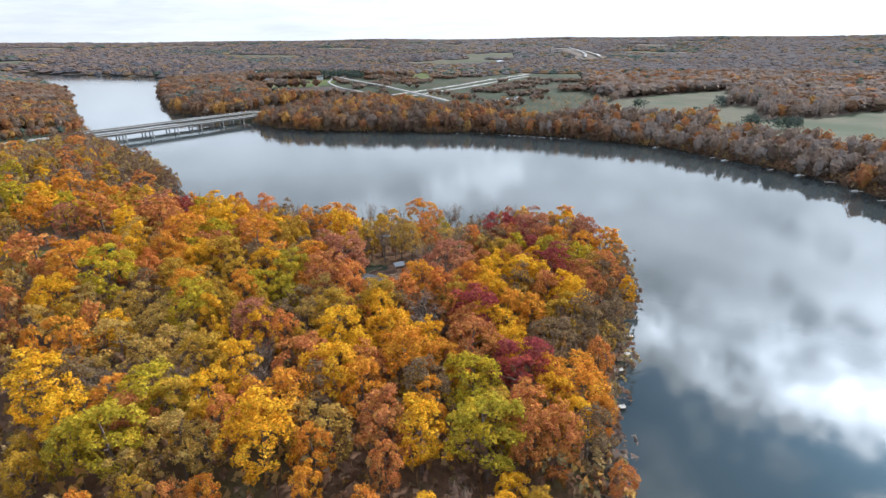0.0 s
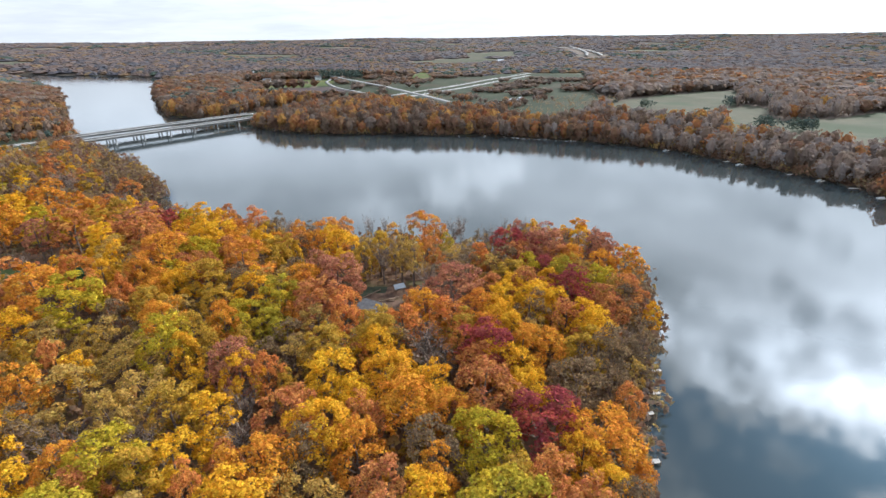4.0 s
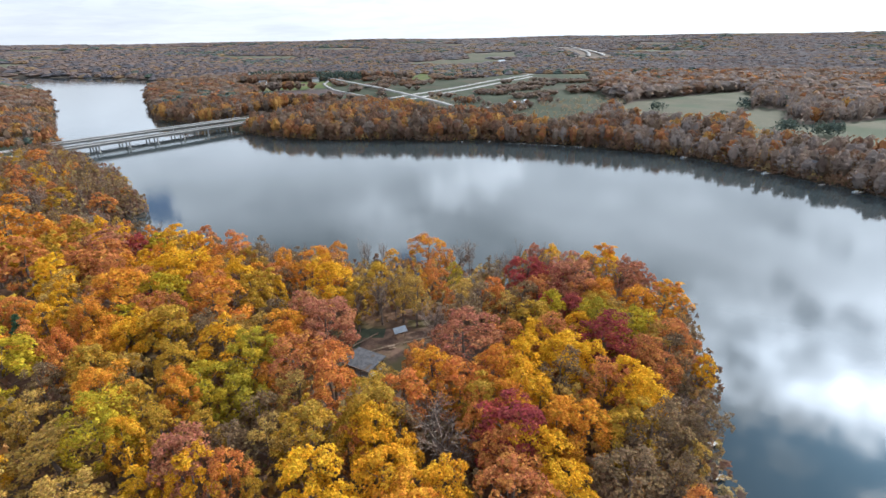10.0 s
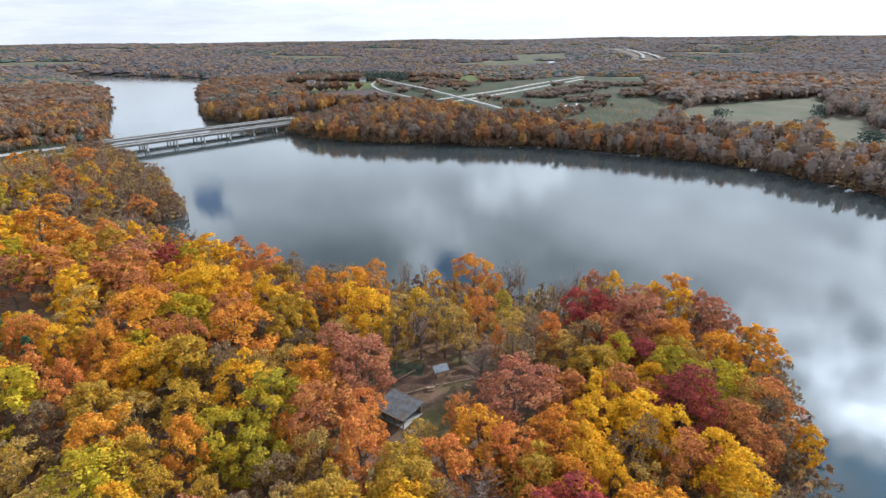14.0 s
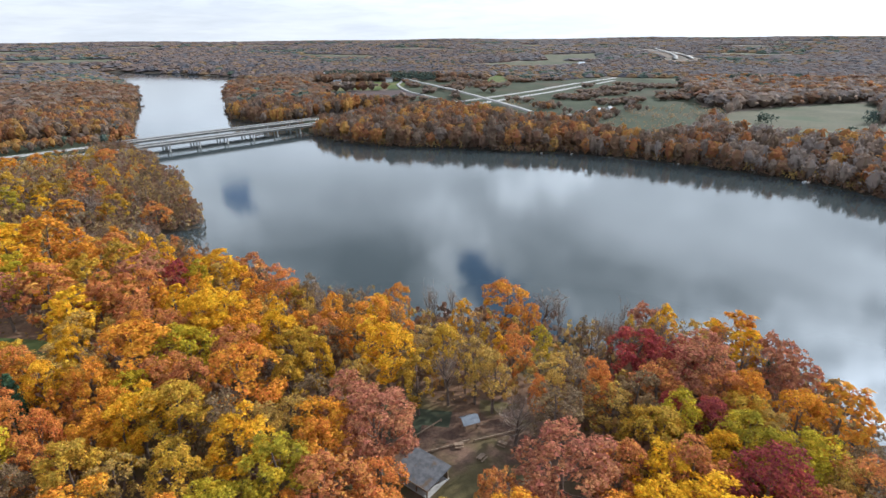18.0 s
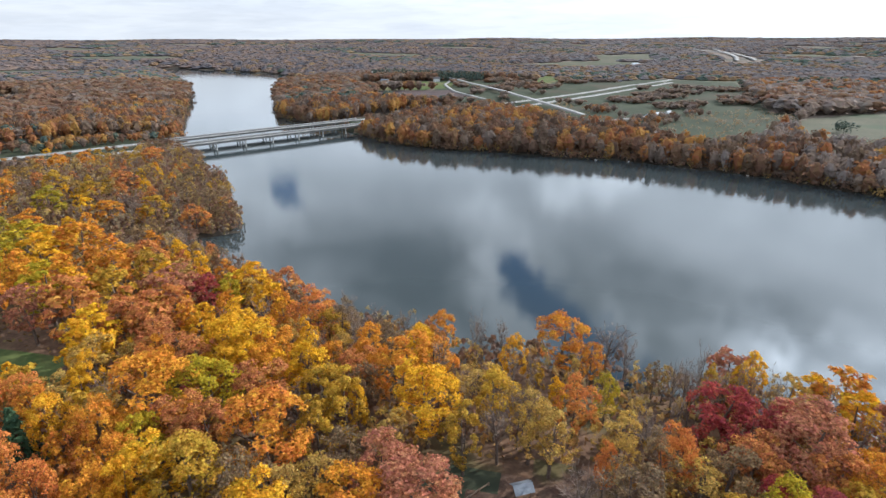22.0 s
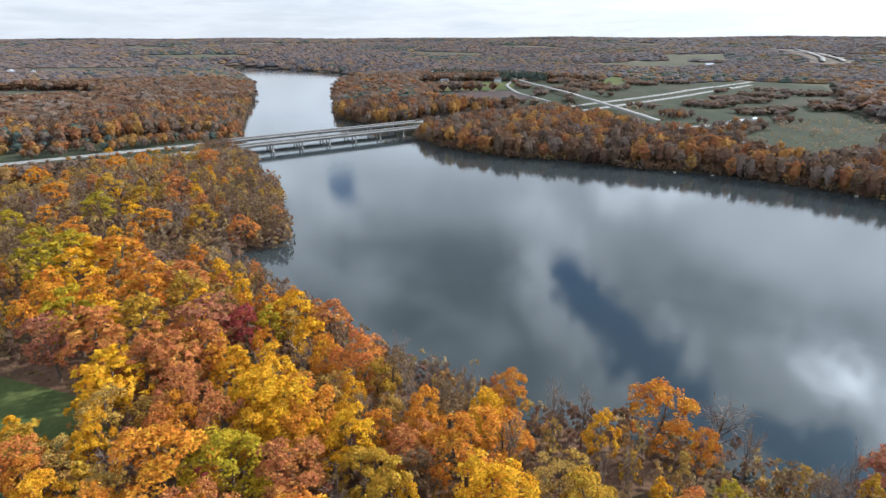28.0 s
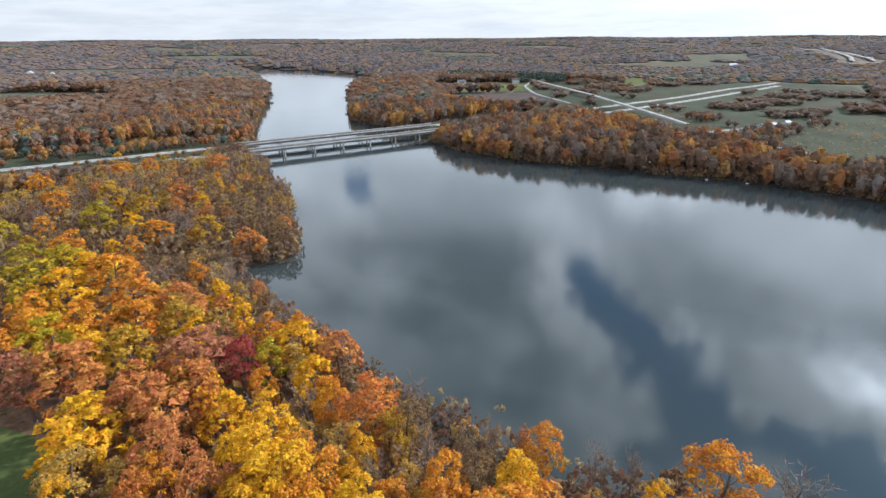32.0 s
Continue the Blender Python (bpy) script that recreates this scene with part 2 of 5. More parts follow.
# haze over the distant woods is mixed into these greyed colours
HAZE_BROWN = leafage("hazed_brown_woods", (0.242, 0.182, 0.16), (0.19, 0.168, 0.168), (0.27, 0.195, 0.155), 0.5, False, broad=0.055, vary=0.06)
HAZE_GREY = leafage("hazed_grey_woods", (0.25, 0.228, 0.225), (0.22, 0.21, 0.218), (0.265, 0.222, 0.20), 0.5, False, broad=0.055, vary=0.06)
HAZE_DUSK = leafage("hazed_dusky_woods", (0.165, 0.152, 0.16), (0.14, 0.142, 0.16), (0.18, 0.152, 0.148), 0.5, False, broad=0.055, vary=0.06)
HAZE_GOLD = leafage("hazed_gold_woods", (0.29, 0.195, 0.125), (0.25, 0.18, 0.13), (0.31, 0.215, 0.12), 0.5, False, broad=0.055, vary=0.08)
SCRUB = leafage("pale_scrub", (0.36, 0.27, 0.18), (0.27, 0.215, 0.16), (0.36, 0.235, 0.11), 0.3, False, 2.6, 0.42, broad=0.15, vary=0.2)
SAPLING = leafage("thin_tan_leaves", (0.32, 0.23, 0.10), (0.24, 0.18, 0.12), (0.38, 0.25, 0.07), 0.3, False, 2.6, 0.44, broad=0.2, vary=0.2)
BRUSH = leafage("undergrowth_leaves", (0.20, 0.13, 0.05), (0.14, 0.12, 0.05), (0.26, 0.14, 0.05), 0.2, False)
BARK = surface("bark", (0.09, 0.065, 0.05), (0.17, 0.13, 0.11), 1.5, 0.95, 0.4)
LITTER = surface("leaf_litter_ground", (0.085, 0.052, 0.034), (0.15, 0.09, 0.058), 0.12, 0.95, 0.5, c=(0.10, 0.08, 0.04))
BROWN = leafage("brown_leaves", (0.235, 0.155, 0.085), (0.185, 0.132, 0.085), (0.29, 0.185, 0.085), 0.32, gaps=6.0, open_=0.42)
FAR_FLOOR = surface("shaded_wood_floor", (0.12, 0.095, 0.078), (0.16, 0.125, 0.10), 0.02, 0.95, c=(0.085, 0.078, 0.062))
LAWN = surface("mown_grass", (0.055, 0.078, 0.026), (0.085, 0.10, 0.035), 0.10, 0.95, 0.3, c=(0.12, 0.10, 0.05))
MEADOW = surface("rough_meadow", (0.038, 0.045, 0.030), (0.054, 0.060, 0.038), 0.04, 0.95, 0.3, c=(0.062, 0.054, 0.038))
STUBBLE = surface("stubble_field", (0.078, 0.078, 0.054), (0.104, 0.097, 0.068), 0.03, 0.95, 0.3, c=(0.062, 0.074, 0.046))
SOIL = surface("ploughed_soil", (0.062, 0.048, 0.046), (0.09, 0.066, 0.062), 0.04, 0.95, 0.3)
CLEARING = surface("trodden_clearing", (0.075, 0.046, 0.034), (0.135, 0.085, 0.06), 0.2, 0.95, 0.5, c=(0.085, 0.070, 0.034))
# darker soil for a strip along the water
DARK_BANK = surface("dark_shore_soil", (0.032, 0.026, 0.02), (0.06, 0.048, 0.036), 0.1, 0.9, 0.3)
BED = surface("lake_bed", (0.05, 0.05, 0.04), (0.07, 0.07, 0.05), 0.1, 0.9)
CONCRETE = surface("concrete", (0.30, 0.295, 0.28), (0.42, 0.41, 0.39), 0.25, 0.85, 0.1)
STEEL_BEAM = surface("painted_girder", (0.10, 0.11, 0.115), (0.15, 0.16, 0.165), 0.3, 0.6)
PAVING = surface("pale_highway_paving", (0.20, 0.195, 0.185), (0.28, 0.27, 0.255), 0.08, 0.85)
DECK_TOP = surface("worn_deck", (0.060, 0.060, 0.062), (0.10, 0.10, 0.10), 0.1, 0.9)
ASPHALT = surface("worn_asphalt", (0.11, 0.11, 0.112), (0.17, 0.17, 0.168), 0.1, 0.9)
MARK = surface("white_road_paint", (0.72, 0.72, 0.70), (0.82, 0.82, 0.80), 0.5, 0.7)
OLD_SIDING = surface("weathered_siding", (0.40, 0.41, 0.41), (0.50, 0.50, 0.49), 0.4, 0.8)
SIDING = surface("white_siding", (0.72, 0.72, 0.70), (0.82, 0.82, 0.80), 0.4, 0.7)
TAN_WALL = surface("tan_board_wall", (0.42, 0.31, 0.18), (0.52, 0.40, 0.25), 0.8, 0.8)
SHINGLE = surface("grey_shingle", (0.065, 0.065, 0.07), (0.12, 0.12, 0.125), 0.9, 0.9, 0.3, c=(0.10, 0.07, 0.05))
BLUE_ROOF = surface("blue_grey_roof", (0.30, 0.35, 0.42), (0.38, 0.43, 0.50), 0.6, 0.7)
TIN = surface("pale_sheet_metal", (0.32, 0.35, 0.38), (0.42, 0.45, 0.48), 0.8, 0.45, metal=0.4)
SLATE_TIN = surface("dull_blue_sheet_metal", (0.13, 0.15, 0.17), (0.19, 0.21, 0.24), 0.8, 0.6, metal=0.2)
TIMBER = surface("weathered_timber", (0.16, 0.11, 0.08), (0.27, 0.20, 0.14), 2.0, 0.9, 0.3)
DOCK_WOOD = surface("bleached_dock_boards", (0.36, 0.34, 0.32), (0.48, 0.46, 0.43), 1.2, 0.85)
HULL = surface("white_hull", (0.72, 0.73, 0.74), (0.82, 0.82, 0.82), 1.0, 0.4)
STONE = surface("shore_stone", (0.24, 0.23, 0.21), (0.40, 0.38, 0.35), 0.8, 0.9, 0.3)
DARK_GLASS, gn = material("window_glass")
gn.add("ShaderNodeOutputMaterial", {0: gn.add("ShaderNodeBsdfPrincipled", {"Base Color": (0.03, 0.04, 0.05, 1), "Roughness": 0.08}).outputs[0]})
PAINTS = []
for paint, col in (("white_car_paint", (0.75, 0.75, 0.75)), ("silver_car_paint", (0.4, 0.42, 0.45)), ("dark_car_paint", (0.05, 0.06, 0.08)), ("red_car_paint", (0.35, 0.04, 0.03))):
    pm, pn = material(paint)
    pn.add("ShaderNodeOutputMaterial", {0: pn.add("ShaderNodeBsdfPrincipled", {"Base Color": (*col, 1), "Roughness": 0.3}).outputs[0]})
    PAINTS.append(pm)
TYRE = surface("tyre_rubber", (0.02, 0.02, 0.02), (0.035, 0.035, 0.035), 4.0, 0.9)

WATER, wn = material("lake_water")
wat = wn.add("ShaderNodeTexCoord").outputs["Object"]
lanes = wn.span(wn.noise(wn.add("ShaderNodeVectorMath", {0: wat, 1: (1.0, 1.5, 1.0)}, operation="MULTIPLY").outputs[0], 0.009, 3.0), 0.40, 0.66)
ripples = wn.noise(wat, 2.4, 2.0)
swell = wn.noise(wat, 0.2, 2.0)
# more ruffled out towards the far shore
ruffle = wn.span(wn.add("ShaderNodeSeparateXYZ", {0: wat}).outputs[1], 240.0, 500.0, 0.008, 0.030)
h = wn.math("ADD", wn.math("MULTIPLY", ripples, wn.math("ADD", wn.math("MULTIPLY", lanes, 0.007), ruffle)), wn.math("MULTIPLY", swell, 0.02))
wbump = wn.add("ShaderNodeBump", {"Strength": 0.35, "Distance": 1.0, "Height": h}).outputs[0]
silt = wn.mix(wn.noise(wat, 0.01, 3.0), (0.024, 0.033, 0.036), (0.034, 0.042, 0.042))
wp = wn.add("ShaderNodeBsdfPrincipled", {"Base Color": silt, "Roughness": wn.math("ADD", wn.math("MULTIPLY", lanes, 0.015), 0.02), "IOR": 1.36, "Normal": wbump})
wn.add("ShaderNodeOutputMaterial", {0: wp.outputs[0]})


# ---- meshes ----
def mesh_from(name, verts, faces, mat):
    """A mesh from numpy vertices and an array of faces with one count of corners."""
    verts, faces = np.asarray(verts, np.float32), np.asarray(faces, np.int32)
    me = bpy.data.meshes.new(name)
    me.vertices.add(len(verts))
    me.vertices.foreach_set("co", verts.ravel())
    me.loops.add(faces.size)
    me.loops.foreach_set("vertex_index", faces.ravel())
    me.polygons.add(len(faces))
    me.polygons.foreach_set("loop_start", np.arange(len(faces), dtype=np.int32) * faces.shape[1])
    for m in mat if isinstance(mat, (list, tuple)) else [mat]:
        me.materials.append(m)
    me.update(calc_edges=True)
    return me


def child(name, me, parent, label=""):
    ob = new(name, me)
    ob.parent = parent
    return tagged(ob, label)


def part(name, bm, mat, parent, label=""):
    me = bpy.data.meshes.new(name)
    bm.to_mesh(me)
    bm.free()
    me.materials.append(mat)
    return child(name, me, parent, label)


def thing(name, at, turn=0.0, label="", category="", group="", kind=""):
    ob = new(name)
    ob.empty_display_size = 0.5
    ob.location, ob.rotation_euler = at, (0, 0, turn)
    return tagged(ob, label, category, group, kind)


def box(bm, size, at=(0, 0, 0), turn=0.0, bevel=0.0):
    """A block standing on at (its base's middle)."""
    got = bmesh.ops.create_cube(bm, size=1.0)["verts"]
    bmesh.ops.scale(bm, vec=size, verts=got)
    if bevel:
        edges = list({e for v in got for e in v.link_edges})
        got = list({v for f in bmesh.ops.bevel(bm, geom=edges, offset=bevel, segments=1, affect="EDGES")["faces"] for v in f.verts} | {v for v in got if v.is_valid})
    bmesh.ops.rotate(bm, cent=(0, 0, 0), matrix=Matrix.Rotation(turn, 3, "Z"), verts=got)
    bmesh.ops.translate(bm, vec=(at[0], at[1], at[2] + size[2] / 2), verts=got)
    return bm


def block(size, at=(0, 0, 0), turn=0.0, bevel=0.0):
    return box(bmesh.new(), size, at, turn, bevel)


def tube(points, radii, sides=6):
    """Vertices and quads of a tapered tube through points."""
    points = np.asarray(points, float)
    ways = np.gradient(points, axis=0)
    ways /= np.linalg.norm(ways, axis=1, keepdims=True) + 1e-9
    verts, faces = [], []
    for p, w, r in zip(points, ways, radii):
        a = np.cross(w, (0.31, 0.95, 0.05))
        a /= np.linalg.norm(a) + 1e-9
        b = np.cross(w, a)
        for k in range(sides):
            f = 2 * math.pi * k / sides
            verts.append(p + r * (a * math.cos(f) + b * math.sin(f)))
    for i in range(len(points) - 1):
        for k in range(sides):
            m = (k + 1) % sides
            faces.append((i * sides + k, i * sides + m, (i + 1) * sides + m, (i + 1) * sides + k))
    return np.array(verts), np.array(faces)


def merged(pieces):
    verts, faces, base = [], [], 0
    for v, f in pieces:
        verts.append(v)
        faces.append(np.asarray(f) + base)
        base += len(v)
    return np.concatenate(verts), np.concatenate(faces)


def leaf_quads(rng, at, out, size, jitter=0.55, slim=0.62):
    """One bent, kite-shaped spray of leaves at each place, facing about out."""
    n = len(at)
    nrm = out + rng.normal(0, jitter, (n, 3))
    nrm /= np.linalg.norm(nrm, axis=1, keepdims=True) + 1e-9
    a = np.cross(nrm, rng.normal(0, 1, (n, 3)))
    a /= np.linalg.norm(a, axis=1, keepdims=True) + 1e-9
    b = np.cross(nrm, a)
    s = np.asarray(size)[:, None] * rng.uniform(0.7, 1.3, (n, 1))
    r = lambda: rng.uniform(0.75, 1.2, (n, 1))
    droop = nrm * s * 0.28
    v = np.stack([at + a * s * r() - droop, at + b * s * slim * r(), at - a * s * r() - droop * rng.uniform(0, 1, (n, 1)), at - b * s * slim * r()], 1)
    return v.reshape(-1, 3), np.arange(4 * n).reshape(-1, 4)


def leaf_tips(rng, at, out, size, jitter=0.75):
    """One pointed, three-cornered leaf spray at each place."""
    n = len(at)
    nrm = out + rng.normal(0, jitter, (n, 3))
    nrm /= np.linalg.norm(nrm, axis=1, keepdims=True) + 1e-9
    a = np.cross(nrm, rng.normal(0, 1, (n, 3)))
    a /= np.linalg.norm(a, axis=1, keepdims=True) + 1e-9
    b = np.cross(nrm, a)
    s = np.asarray(size)[:, None] * rng.uniform(0.65, 1.35, (n, 1))
    r = lambda: rng.uniform(0.7, 1.25, (n, 1))
    v = np.stack([at + a * s * r() - nrm * s * 0.2, at + (b * 0.85 - a * 0.55) * s * r(), at - (b * 0.85 + a * 0.55) * s * r()], 1)
    return v.reshape(-1, 3), np.arange(3 * n).reshape(-1, 3)


# ---- the lie of the land ----
NEAR_BANK = [(-60, -350), (40, -120), (44, 20), (47, 60), (49, 83), (55, 110), (63, 130), (73, 156), (80, 185), (83, 203), (72, 217), (50, 225), (29, 229), (-1, 235), (-25, 233), (-41, 237), (-62, 241), (-86, 250), (-115, 266), (-132, 273), (-150, 283), (-168, 292), (-166, 306), (-154, 316), (-161, 327), (-183, 354), (-220, 403), (-253, 422), (-287, 468), (-312, 484)]
UPPER_BANKS = [(-360, 542), (-428, 630), (-552, 805), (-700, 1005), (-870, 1200), (-1090, 1430), (-1290, 1620), (-1225, 1662), (-965, 1547), (-758, 1443), (-640, 1335), (-600, 1230), (-566, 1100), (-500, 955), (-482, 931), (-379, 752), (-335, 680), (-277, 652), (-222, 612)]
FAR_BANK = [(-190, 580), (-154, 551), (-101, 533), (-59, 536), (-8, 524), (38, 523), (116, 492), (183, 445), (217, 393), (237, 357), (249, 331), (253, 289), (262, 200), (280, 50), (300, -150), (300, -350)]
SHORE = np.array(NEAR_BANK + UPPER_BANKS + FAR_BANK, float)
# the two carriageways, from south-west to north-east
WAY = np.array((0.588, 0.809))
SIDE = np.array((-0.809, 0.588))
NEAR_DECK, FAR_DECK = np.array((-297.0, 493.5)), np.array((-322.0, 512.5))
ROAD_NEAR = [tuple(NEAR_DECK - 420 * WAY), tuple(NEAR_DECK - 120 * WAY), tuple(NEAR_DECK - 25 * WAY), tuple(NEAR_DECK + 152 * WAY), (-150, 688), (-89, 769), (-31, 865), (42, 992), (176, 1243)]
ROAD_FAR = [tuple(FAR_DECK - 420 * WAY), tuple(FAR_DECK - 120 * WAY), tuple(FAR_DECK - 25 * WAY), tuple(FAR_DECK + 165 * WAY), (-170, 706), (-118, 787), (-60, 883), (4, 989), (95, 1157), (187, 1315)]
CROSS_ROAD = [(-255, 1190), (-171, 1049), (-133, 977), (-100, 908), (-64, 839), (-27, 753), (9, 674)]
RAMP = [(-238, 1165), (-231, 1110), (-224, 1059), (-185, 956), (-147, 890), (-118, 845)]
SERVICE = [(-55, 728), (-24, 684), (2, 640), (50, 634), (62, 622), (95, 588)]
LOT_ROAD = [(16, 655), (33, 667), (46, 678), (65, 698)]
FAR_ROAD_A = [(470, 2800), (491, 2675), (525, 2479), (517, 2230), (453, 1920)]
FAR_ROAD_B = [(560, 2750), (550, 2592), (546, 2222), (507, 1942)]


def line_gap(x, y, line):
    """The distance from places to a line of points."""
    best = np.full(np.shape(x), 1e9)
    for a, b in zip(line[:-1], line[1:]):
        ex, ey = b[0] - a[0], b[1] - a[1]
        t = np.clip(((x - a[0]) * ex + (y - a[1]) * ey) / (ex * ex + ey * ey), 0, 1)
        best = np.minimum(best, np.hypot(x - a[0] - t * ex, y - a[1] - t * ey))
    return best


def within(x, y, ring):
    ins = np.zeros(np.shape(x), bool)
    for a, b in zip(ring, np.roll(ring, -1, 0)):
        dy = b[1] - a[1] if b[1] != a[1] else 1e-9
        ins ^= ((a[1] > y) != (b[1] > y)) & (x < (b[0] - a[0]) * (y - a[1]) / dy + a[0])
    return ins


def from_water(x, y):
    """The distance to the shore: above nought on land."""
    gap = line_gap(x, y, np.vstack([SHORE, SHORE[:1]]))
    gap = gap + 2.2 * np.sin(x * 0.11 + 1.3 * np.sin(y * 0.07)) * np.cos(y * 0.13)
    return np.where(within(x, y, SHORE), -gap, gap)


def smooth(v, a, b):
    t = np.clip((v - a) / (b - a), 0, 1)
    return t * t * (3 - 2 * t)


def land(x, y):
    x, y = np.asarray(x, float), np.asarray(y, float)
    d = from_water(x, y)
    z = np.where(d > 0, 0.12 + 9.0 * (1 - np.exp(-np.maximum(d - 3.0, 0.02 * d) / 42.0)), np.maximum(-4.0, d * 0.35 + 0.15))
    roll_ = 1.2 * np.sin(x * 0.021 + 0.6) * np.cos(y * 0.017) + 0.5 * np.sin(x * 0.06 + y * 0.045)
    z = z + roll_ * smooth(d, 5, 60)
    r = np.hypot(x - 10, y)
    z = z + (smooth(r, 900, 5200) * 66 + smooth(r, 700, 1500) * 6 * np.sin(x * 0.004 + 1) * np.sin(y * 0.0035)) * smooth(d, 0, 160)
    road = np.minimum(line_gap(x, y, ROAD_NEAR), line_gap(x, y, ROAD_FAR))
    z = np.where(d > 0, z + (6.0 - z) * (1 - smooth(road, 11, 30)) * (1 - smooth(r, 1000, 1300)) * smooth(d, 0, 14), z)
    return z


def open_country(x, y):
    """Farmland between the far woods."""
    d = np.hypot(x - 10, y)
    return (np.sin(x * 0.0041 + 2.0 * np.sin(y * 0.0023)) * np.sin(y * 0.0057 + 1.0) > np.where(d < 1700, 0.80, 0.72)) & (d > 1000)


LOW_GROUND = [(-270, 1190), (-190, 850), (-120, 730), (-60, 690), (0, 625), (60, 600), (150, 600), (215, 800), (290, 1260), (187, 1350), (0, 1260)]
FIELDS = [
    (STUBBLE, [(168, 560), (189, 664), (237, 741), (436, 847), (343, 667), (285, 560), (228, 522)]),
    (STUBBLE, [(238, 470), (285, 580), (347, 661), (362, 627), (322, 567), (332, 538), (472, 590), (560, 640), (560, 400), (400, 350), (305, 380), (264, 420)]),
    (MEADOW, [(60, 660), (87, 650), (110, 707), (190, 800), (240, 770), (190, 655), (140, 560), (105, 540), (70, 560)]),
    (LAWN, [(-385, 1015), (-392, 1090), (-232, 1140), (-205, 1030), (-214, 1002), (-325, 950)]),
    (SOIL, [(-262, 780), (-305, 945), (-205, 990), (-150, 890), (-168, 765)]),
    (MEADOW, [(-27, 1000), (5, 1110), (137, 1310), (240, 1330), (190, 1220), (60, 1020), (0, 900), (-40, 880)]),
    (MEADOW, [(-65, 729), (-6, 660), (19, 700), (0, 816), (-55, 840)]),
    (STUBBLE, [(-1080, 836), (-1144, 953), (-990, 832), (-960, 750)]),
    (STUBBLE, [(-1448, 1189), (-1285, 1286), (-1150, 1160), (-1340, 1090)]),
    (STUBBLE, [(46, 2191), (268, 2322), (230, 1930), (50, 1890)]),
    (STUBBLE, [(-1945, 2804), (-1880, 2980), (-1560, 2500), (-1620, 2380)]),
    (STUBBLE, [(-1491, 3137), (-1381, 3337), (-1120, 2700), (-1190, 2480)]),
    (LAWN, [(-87, 1244), (-62, 1393), (-30, 1260), (-52, 1140)]),
    (LAWN, [(-165, 174), (-160, 196), (-133, 196), (-114, 190), (-112, 179), (-135, 170)]),
    (CLEARING, [(-34, 158), (-30, 176), (-16, 186), (6, 188), (20, 176), (18, 160), (4, 150), (-14, 146)]),
    (MEADOW, [(-26, 173), (-22, 183), (-14, 185), (-11, 179), (-17, 171)]),
]


def warped_axis(lo, hi, fine_lo, fine_hi, step, growth):
    mid = list(np.arange(fine_lo, fine_hi + step, step))
    up, s = [], step
    while (up[-1] if up else mid[-1]) < hi:
        s *= growth
        up.append((up[-1] if up else mid[-1]) + s)
    down, s = [], step
    while (down[-1] if down else mid[0]) > lo:
        s *= growth
        down.append((down[-1] if down else mid[0]) - s)
    return np.array(down[::-1] + mid + up)


gx, gy = warped_axis(-5200, 5200, -460, 480, 6.0, 1.09), warped_axis(-900, 5200, -20, 760, 6.0, 1.08)
GX, GY = np.meshgrid(gx, gy)
GZ = land(GX, GY)
ny, nx = GX.shape
idx = np.arange(nx * ny).reshape(ny, nx)
quads = np.stack([idx[:-1, :-1], idx[:-1, 1:], idx[1:, 1:], idx[1:, :-1]], -1).reshape(-1, 4)
ground_mats = [LITTER, BED, FAR_FLOOR, DARK_BANK] + list(dict.fromkeys(m for m, _ in FIELDS))
gme = mesh_from("ground", np.stack([GX, GY, GZ], -1).reshape(-1, 3), quads, ground_mats)
cx, cy = (GX[:-1, :-1] + GX[1:, 1:]).ravel() / 2, (GY[:-1, :-1] + GY[1:, 1:]).ravel() / 2
slot = np.zeros(len(quads), np.int32)
slot[(GZ[:-1, :-1] + GZ[1:, 1:]).ravel() < -0.6] = 1
far_ = np.hypot(cx - 10, cy) > 470
slot[far_ & (slot == 0)] = 2
slot[far_ & (slot == 2) & open_country(cx, cy)] = ground_mats.index(STUBBLE)
shore_gap = from_water(cx, cy)
slot[(far_ & (slot == 2) & (shore_gap < 13)) | ((slot == 0) & (shore_gap < 4.5))] = 3
grass_verge = np.minimum(line_gap(cx, cy, ROAD_NEAR), line_gap(cx, cy, ROAD_FAR)) < 17
scrub_ = (cx < -300) & (line_gap(cx, cy, ROAD_FAR) < 46)
slot[(grass_verge | scrub_ | within(cx, cy, np.array(LOW_GROUND, float))) & (slot != 1)] = ground_mats.index(MEADOW)
for m, ring in FIELDS:
    slot[within(cx, cy, np.array(ring, float)) & (slot != 1)] = ground_mats.index(m)
gme.polygons.foreach_set("material_index", slot)
gme.polygons.foreach_set("use_smooth", np.ones(len(quads), bool))
tagged(new("ground", gme), "leaf-strewn woodland ground with fields out to the horizon", "ground", kind="structure")
water_bm = bmesh.new()
bmesh.ops.create_grid(water_bm, x_segments=8, y_segments=8, size=1.0)
bmesh.ops.scale(water_bm, vec=(900, 1050, 1), verts=water_bm.verts)
bmesh.ops.translate(water_bm, vec=(-480, 690, 0), verts=water_bm.verts)
wme = bpy.data.meshes.new("water")
water_bm.to_mesh(wme)
water_bm.free()
wme.materials.append(WATER)
tagged(new("water", wme), "calm grey lake reflecting a cloudy sky", "water", kind="structure")


